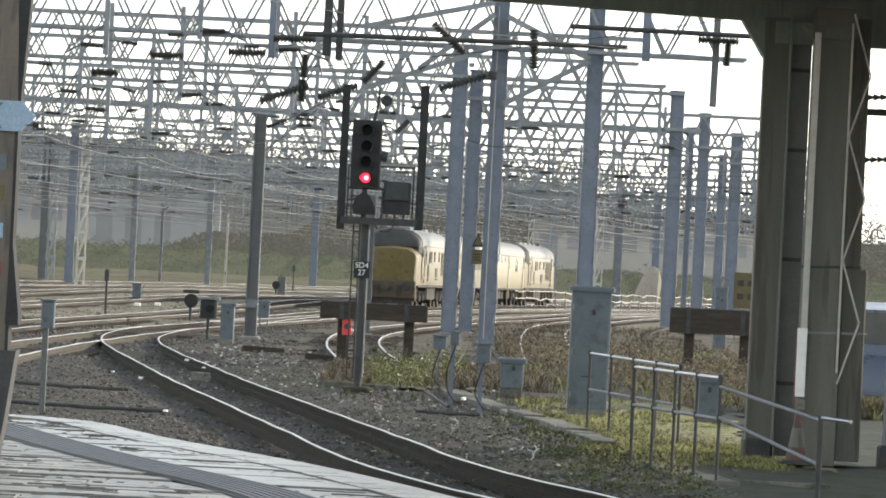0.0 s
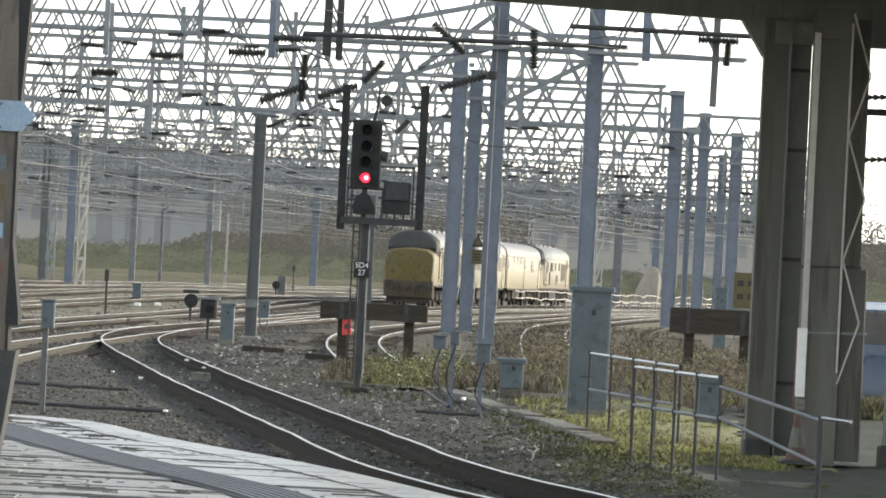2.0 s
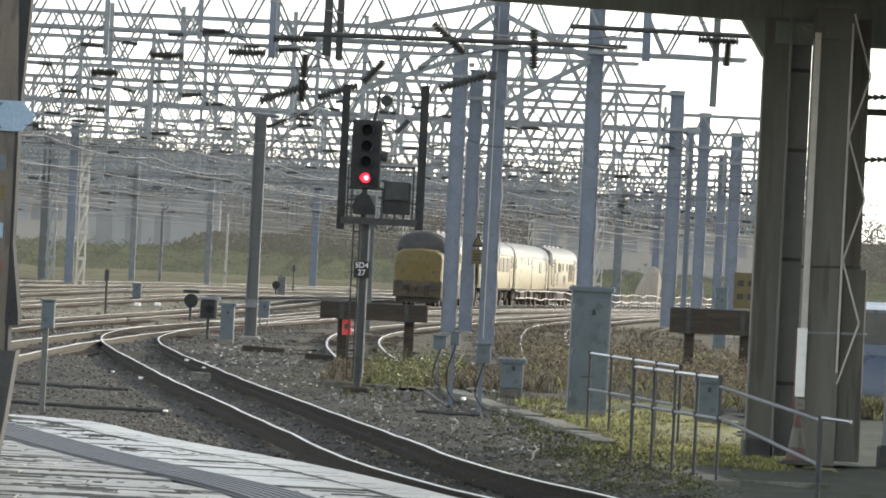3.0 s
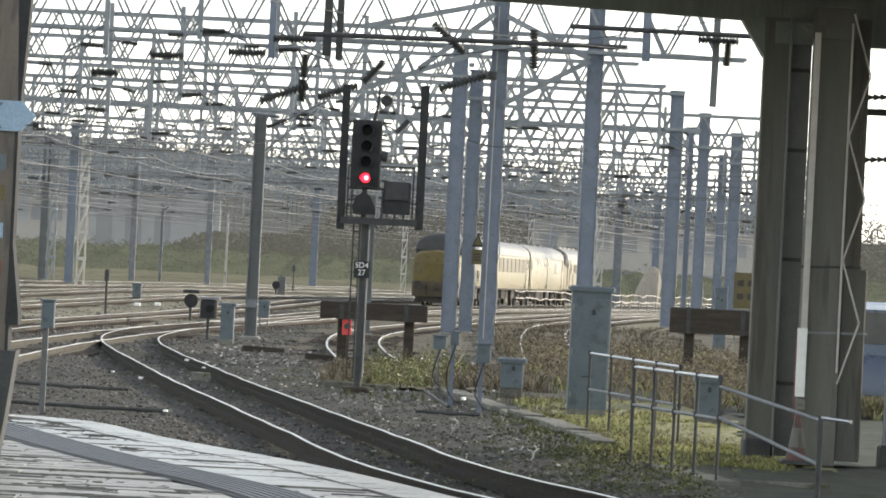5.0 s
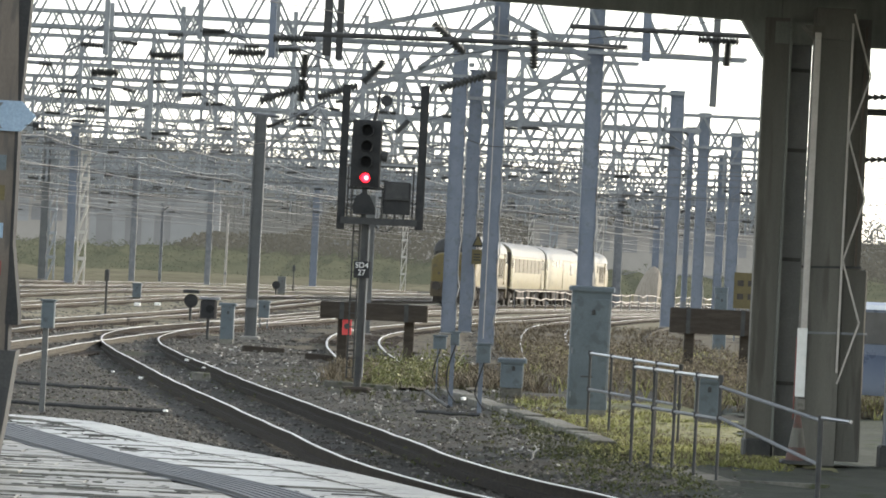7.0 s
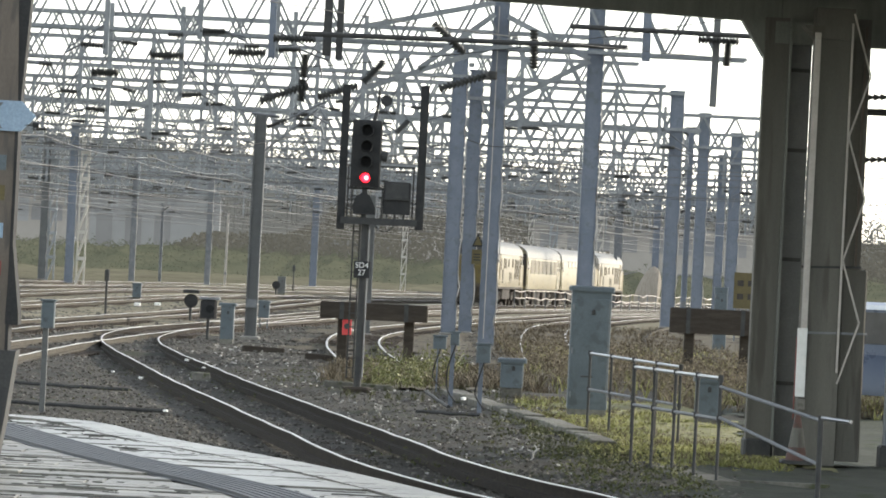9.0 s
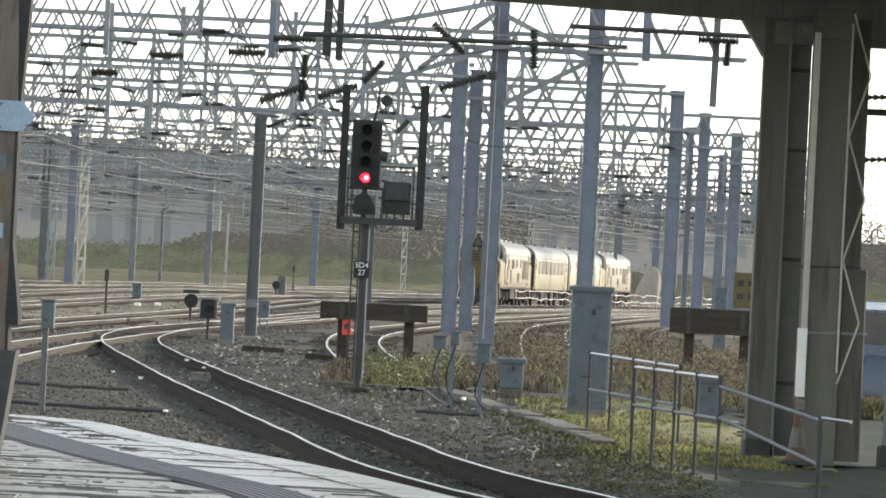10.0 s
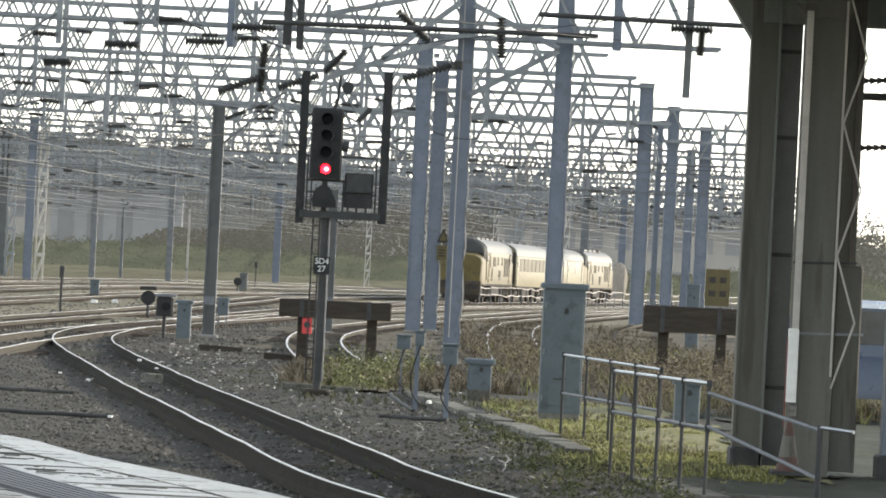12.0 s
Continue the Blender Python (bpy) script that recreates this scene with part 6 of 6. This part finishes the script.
def tuft_field(name, label, category, mat, n, spots, lo, hi, width, seed, lean=0.35):
    r = random.Random(seed)
    g = Geo()
    for k in range(n):
        x0, x1, y0, y1 = r.choice(spots)
        x, y = r.uniform(x0, x1), r.uniform(y0, y1)
        if noise.noise(Vector((x * 0.9, y * 0.5, seed))) < -0.15 and r.random() < 0.8:
            continue
        base = Vector((x, y, rise(y) - 0.18))
        for j in range(6):
            h = r.uniform(lo, hi)
            a = r.uniform(0, 2 * math.pi)
            d = Vector((math.cos(a), math.sin(a), 0))
            s = Vector((-d.y, d.x, 0)) * width * r.uniform(0.6, 1.3)
            o = base + d * r.uniform(0, 0.06)
            mid = o + d * h * lean * 0.4 + Vector((0, 0, h * 0.6))
            tip = o + d * h * lean * r.uniform(0.7, 1.6) + Vector((0, 0, h))
            g.add([o - s, o + s, mid + s * 0.7, mid - s * 0.7, tip], [(0, 1, 2, 3), (3, 2, 4)])
    tagged(part(name, g, mat), label, category, kind="stuff")


tuft_field("grass", "rough yellow-green winter grass round the cabinet", "grass", "grass", 7200, [(1.5, 4.2, 66, 88), (2.2, 4.6, 57, 70), (2.0, 4.6, 58, 76), (3.4, 5.0, 60, 78)], 0.03, 0.11, 0.012, 1, 0.9)
tuft_field("grass", "thin weeds along the trackside", "grass", "low_weed", 850, [(-1.8, 1.8, 82, 108), (-1.8, 1.8, 82, 108), (1.4, 2.6, 58, 70)], 0.04, 0.17, 0.007, 2)
tuft_field("dry_weeds", "dry brown weeds and dead stems between sidings", "weeds", "dry", 6500, [(2.0, 11, 92, 150), (-2.4, 2.2, 92, 106), (1.5, 9.0, 110, 190), (4.5, 10, 84, 110)], 0.08, 0.42, 0.011, 3, 0.9)
tuft_field("grass", "olive rough grass among the dead stems", "grass", "grass", 900, [(2.0, 9.5, 92, 140), (4.5, 10, 84, 110)], 0.1, 0.45, 0.01, 14, 0.7)


def brambles(name, label, mat, spots, n, seed, size, gaps=-1.0):
    r = random.Random(seed)
    g = Geo()
    for k in range(n):
        x0, x1, y0, y1, top = r.choice(spots)
        x, y = r.uniform(x0, x1), r.uniform(y0, y1)
        if noise.noise(Vector((x * 2.1, y * 0.7, seed + 9))) < gaps:
            continue
        z = rise(y) - (0.05 if gaps < -0.5 else 0.1) + top * r.random() ** 1.4 * (0.55 + 0.5 * noise.noise(Vector((x * 1.3, y * 0.6, seed))))
        leaf_quad(g, Vector((x, y, z)), size * r.uniform(0.6, 1.4), r)
        if k % 14 == 0 and gaps < -0.5:
            g.tube((x, y, rise(y) - 0.1), (x + r.uniform(-0.3, 0.3), y, z + 0.1), 0.008, 4, 0.004)
    tagged(part(name, g, mat), label, "brambles", kind="stuff")


tuft_field("dry_weeds", "straw-coloured dead grass among the green", "weeds", "dry", 1500, [(1.5, 4.2, 66, 88), (2.2, 4.6, 58, 70)], 0.04, 0.14, 0.008, 8)


brambles("bramble", "green-leaved bramble clump by the buffer stop", "leaf", [(-1.7, 0.3, 88, 101, 0.95), (-1.3, -0.2, 88, 96, 0.7), (-0.6, 0.7, 96, 104, 1.0)], 2300, 5, 0.036)
brambles("bramble", "dense brown bramble thicket by the spur", "dry", [(2.5, 9.5, 96, 108, 1.1), (2.0, 6.0, 104, 135, 0.9), (4.6, 8.0, 90, 104, 1.0)], 11000, 6, 0.036)


brambles("low_weeds", "low dark green weeds creeping over the ballast shoulder", "low_weed", [(1.5, 3.0, 50, 60, 0.12), (1.3, 2.2, 56, 68, 0.1), (0.9, 1.7, 64, 76, 0.06), (1.8, 3.2, 48, 56, 0.1)], 4600, 12, 0.024, -0.08)


brambles("low_weeds", "dark moss and low weeds over the ballast", "low_weed", [(-1.2, 1.6, 52, 78, 0.05), (-0.4, 2.2, 48, 62, 0.05), (-7.0, -3.0, 70, 100, 0.04), (-3.4, -1.6, 84, 104, 0.06)], 5200, 15, 0.02, 0.05)


def stones():
    r = random.Random(21)
    g = Geo()
    pts = [(-1, -1, -1), (1, -1, -1), (1, 1, -1), (-1, 1, -1), (-0.7, -0.7, 1), (0.8, -0.6, 0.9), (0.7, 0.8, 1), (-0.8, 0.6, 0.8)]
    fs = [(4, 5, 6, 7), (0, 1, 5, 4), (1, 2, 6, 5), (2, 3, 7, 6), (3, 0, 4, 7)]
    k = 0
    while k < 34000:
        y = 42 + (r.random() ** 1.3) * 90
        x = r.uniform(-0.1 * y - 1.0, 0.05 * y + 1.0)
        if x > 1.9 and y > 60:
            continue
        s = r.uniform(0.012, 0.032)
        if k > 24000:
            y = r.uniform(105, 240)
            x = r.uniform(-0.1 * y, 0.03 * y)
            s = r.uniform(0.03, 0.06)
        m = Euler((r.uniform(-0.6, 0.6), r.uniform(-0.6, 0.6), r.uniform(0, 6.3))).to_matrix()
        o = Vector((x, y, ground_z(x, y)))
        g.add([o + m @ Vector((p[0] * s * r.uniform(0.7, 1.2), p[1] * s, p[2] * s * 0.7)) for p in pts], fs)
        k += 1
    tagged(part("ballast_stones", g, "stone"), "loose grey ballast stones", "ballast", kind="stuff")


stones()


def pale_debris():
    """Broken pale stones, chips and scraps over the ballast by the buffer stop and the points."""
    r = random.Random(41)
    g = Geo()
    for k in range(420):
        if k % 3:
            x, y = r.uniform(-6.2, 1.6), r.uniform(86, 126)
        else:
            x, y = r.uniform(-2.0, 1.8), r.uniform(54, 86)
        s = r.uniform(0.012, 0.04) * (0.7 if y < 86 else 1.0)
        m = Euler((r.uniform(-0.5, 0.5), r.uniform(-0.5, 0.5), r.uniform(0, 6.3))).to_matrix()
        g.box((x, y, ground_z(x, y) + s * 0.5), (s * r.uniform(1.5, 4.5), s * 1.4, s * 0.8), m, taper=0.7)
    tagged(part("pale_debris", g, "bleached"), "pale chips and scraps scattered over the ballast", "debris", kind="stuff")


pale_debris()


def litter():
    r = random.Random(33)
    for x, y, s in ((-3.95, 66.3, 0.07), (-6.3, 88, 0.06), (-5.5, 84, 0.08), (-12.4, 185.2, 0.26), (-11.84, 189.5, 0.24), (0.5, 80.5, 0.1), (0.4, 104, 0.12), (-4.9, 95, 0.07), (-5.6, 101, 0.1)):
        th = part("litter", Geo().block((0, 0, s * 0.3), (s, s * 0.7, s * 0.5), s * 0.12), "white")
        th.matrix_basis = pose(x, y, rise(y) - 0.06, r.uniform(-8, 8), r.uniform(-8, 8), r.uniform(0, 180))
        tagged(th, "scrap of pale litter lying on the ballast", "litter", "scraps of litter")
    for a, b in (((-7.6, 79.2, 0.0), (-5.3, 78.0, 0.0)), ((-6.6, 68.6, 0.0), (-4.0, 67.8, 0.0)), ((-0.19, 84.4, 0.06), (0.23, 77.2, 0.0)), ((-0.3, 74.0, 0.0), (0.75, 73.6, 0.0))):
        pts = [Vector(a).lerp(Vector(b), i / 12) + Vector((0, 0.12 * math.sin(i * 0.7), 0.006 * math.sin(i * 1.7) - 0.1)) for i in range(13)]
        th = part("cable", Geo().path(pts, 0.032, 6), "darksteel")
        tagged(th, "black lineside cable lying on the ballast", "cable", "lineside cables")


litter()


def dead_stems():
    """Bleached twigs lying and standing between the track and the grass."""
    r = random.Random(17)
    for x, y in ((-0.85, 71.7), (0.25, 65.6), (1.23, 57.1), (-2.4, 92)):
        th = thing("dead_twig", pose(x, y, -0.14, 0, 0, r.uniform(0, 360)), "bleached dead twig on the ballast", "twig", "dead twigs")
        a = [Vector((0, 0, 0)), Vector((0.04, 0, 0.05)), Vector((0.05, 0.03, 0.11)), Vector((0.12, 0.05, 0.16))]
        part("stem", Geo().path(spline(a, 0.05), 0.011, 5), "bleached", th)
        for k in range(3):
            o = a[1 + k % 2]
            part("side_shoot", Geo().path([o, o + Vector((r.uniform(-0.08, 0.08), r.uniform(-0.06, 0.06), r.uniform(0.03, 0.09))), o + Vector((r.uniform(-0.12, 0.12), r.uniform(-0.08, 0.08), r.uniform(0.05, 0.12)))], 0.009, 5), "bleached", th)


dead_stems()


def timber_baulk(x, y, l, turn, mat, label):
    th = part("timber_baulk", Geo().block((0, 0, 0), (l, 0.24, 0.16), 0.02), mat)
    th.matrix_basis = pose(x, y, rise(y) - 0.1, 0, 2, turn)
    tagged(th, label, "timber", "old timbers")


timber_baulk(-1.5, 87.6, 1.35, 8, "old_concrete", "old trough lid lying behind the signal post")
timber_baulk(0.55, 84.0, 0.6, -20, "concrete", "short pale broken trough length in the weeds")
timber_baulk(-4.6, 119, 1.1, 14, "timber", "old dark sleeper lying beside the mast foot")
timber_baulk(-2.1, 112.5, 2.4, 1, "timber", "old dark sleeper lying across the siding end")
timber_baulk(-4.7, 90, 0.34, 30, "old_concrete", "short pale broken slab between the rails")


# ---- what moves ----
def motions():
    for ob, back in TRAIN:
        rows = []
        for k in range(0, 25):
            t = k * 0.5
            y = NOSE + (back + SPEED * t) * 0.9925
            slope = 0.088 + 0.00054 * (y - 217) + 8.7e-7 * (y - 217) ** 2
            rows.append((t, pose(train_x(y), y, rise(y), 0, 0, -math.degrees(math.atan(slope)))))
        walk(ob, rows)
    for ob, y in WHEELSETS + rear_sets:
        walk(ob, [(k * 0.1, pose(0, y, 0.5, -math.degrees(SPEED * k * 0.1 / 0.5), 0, 0)) for k in range(121)])


motions()
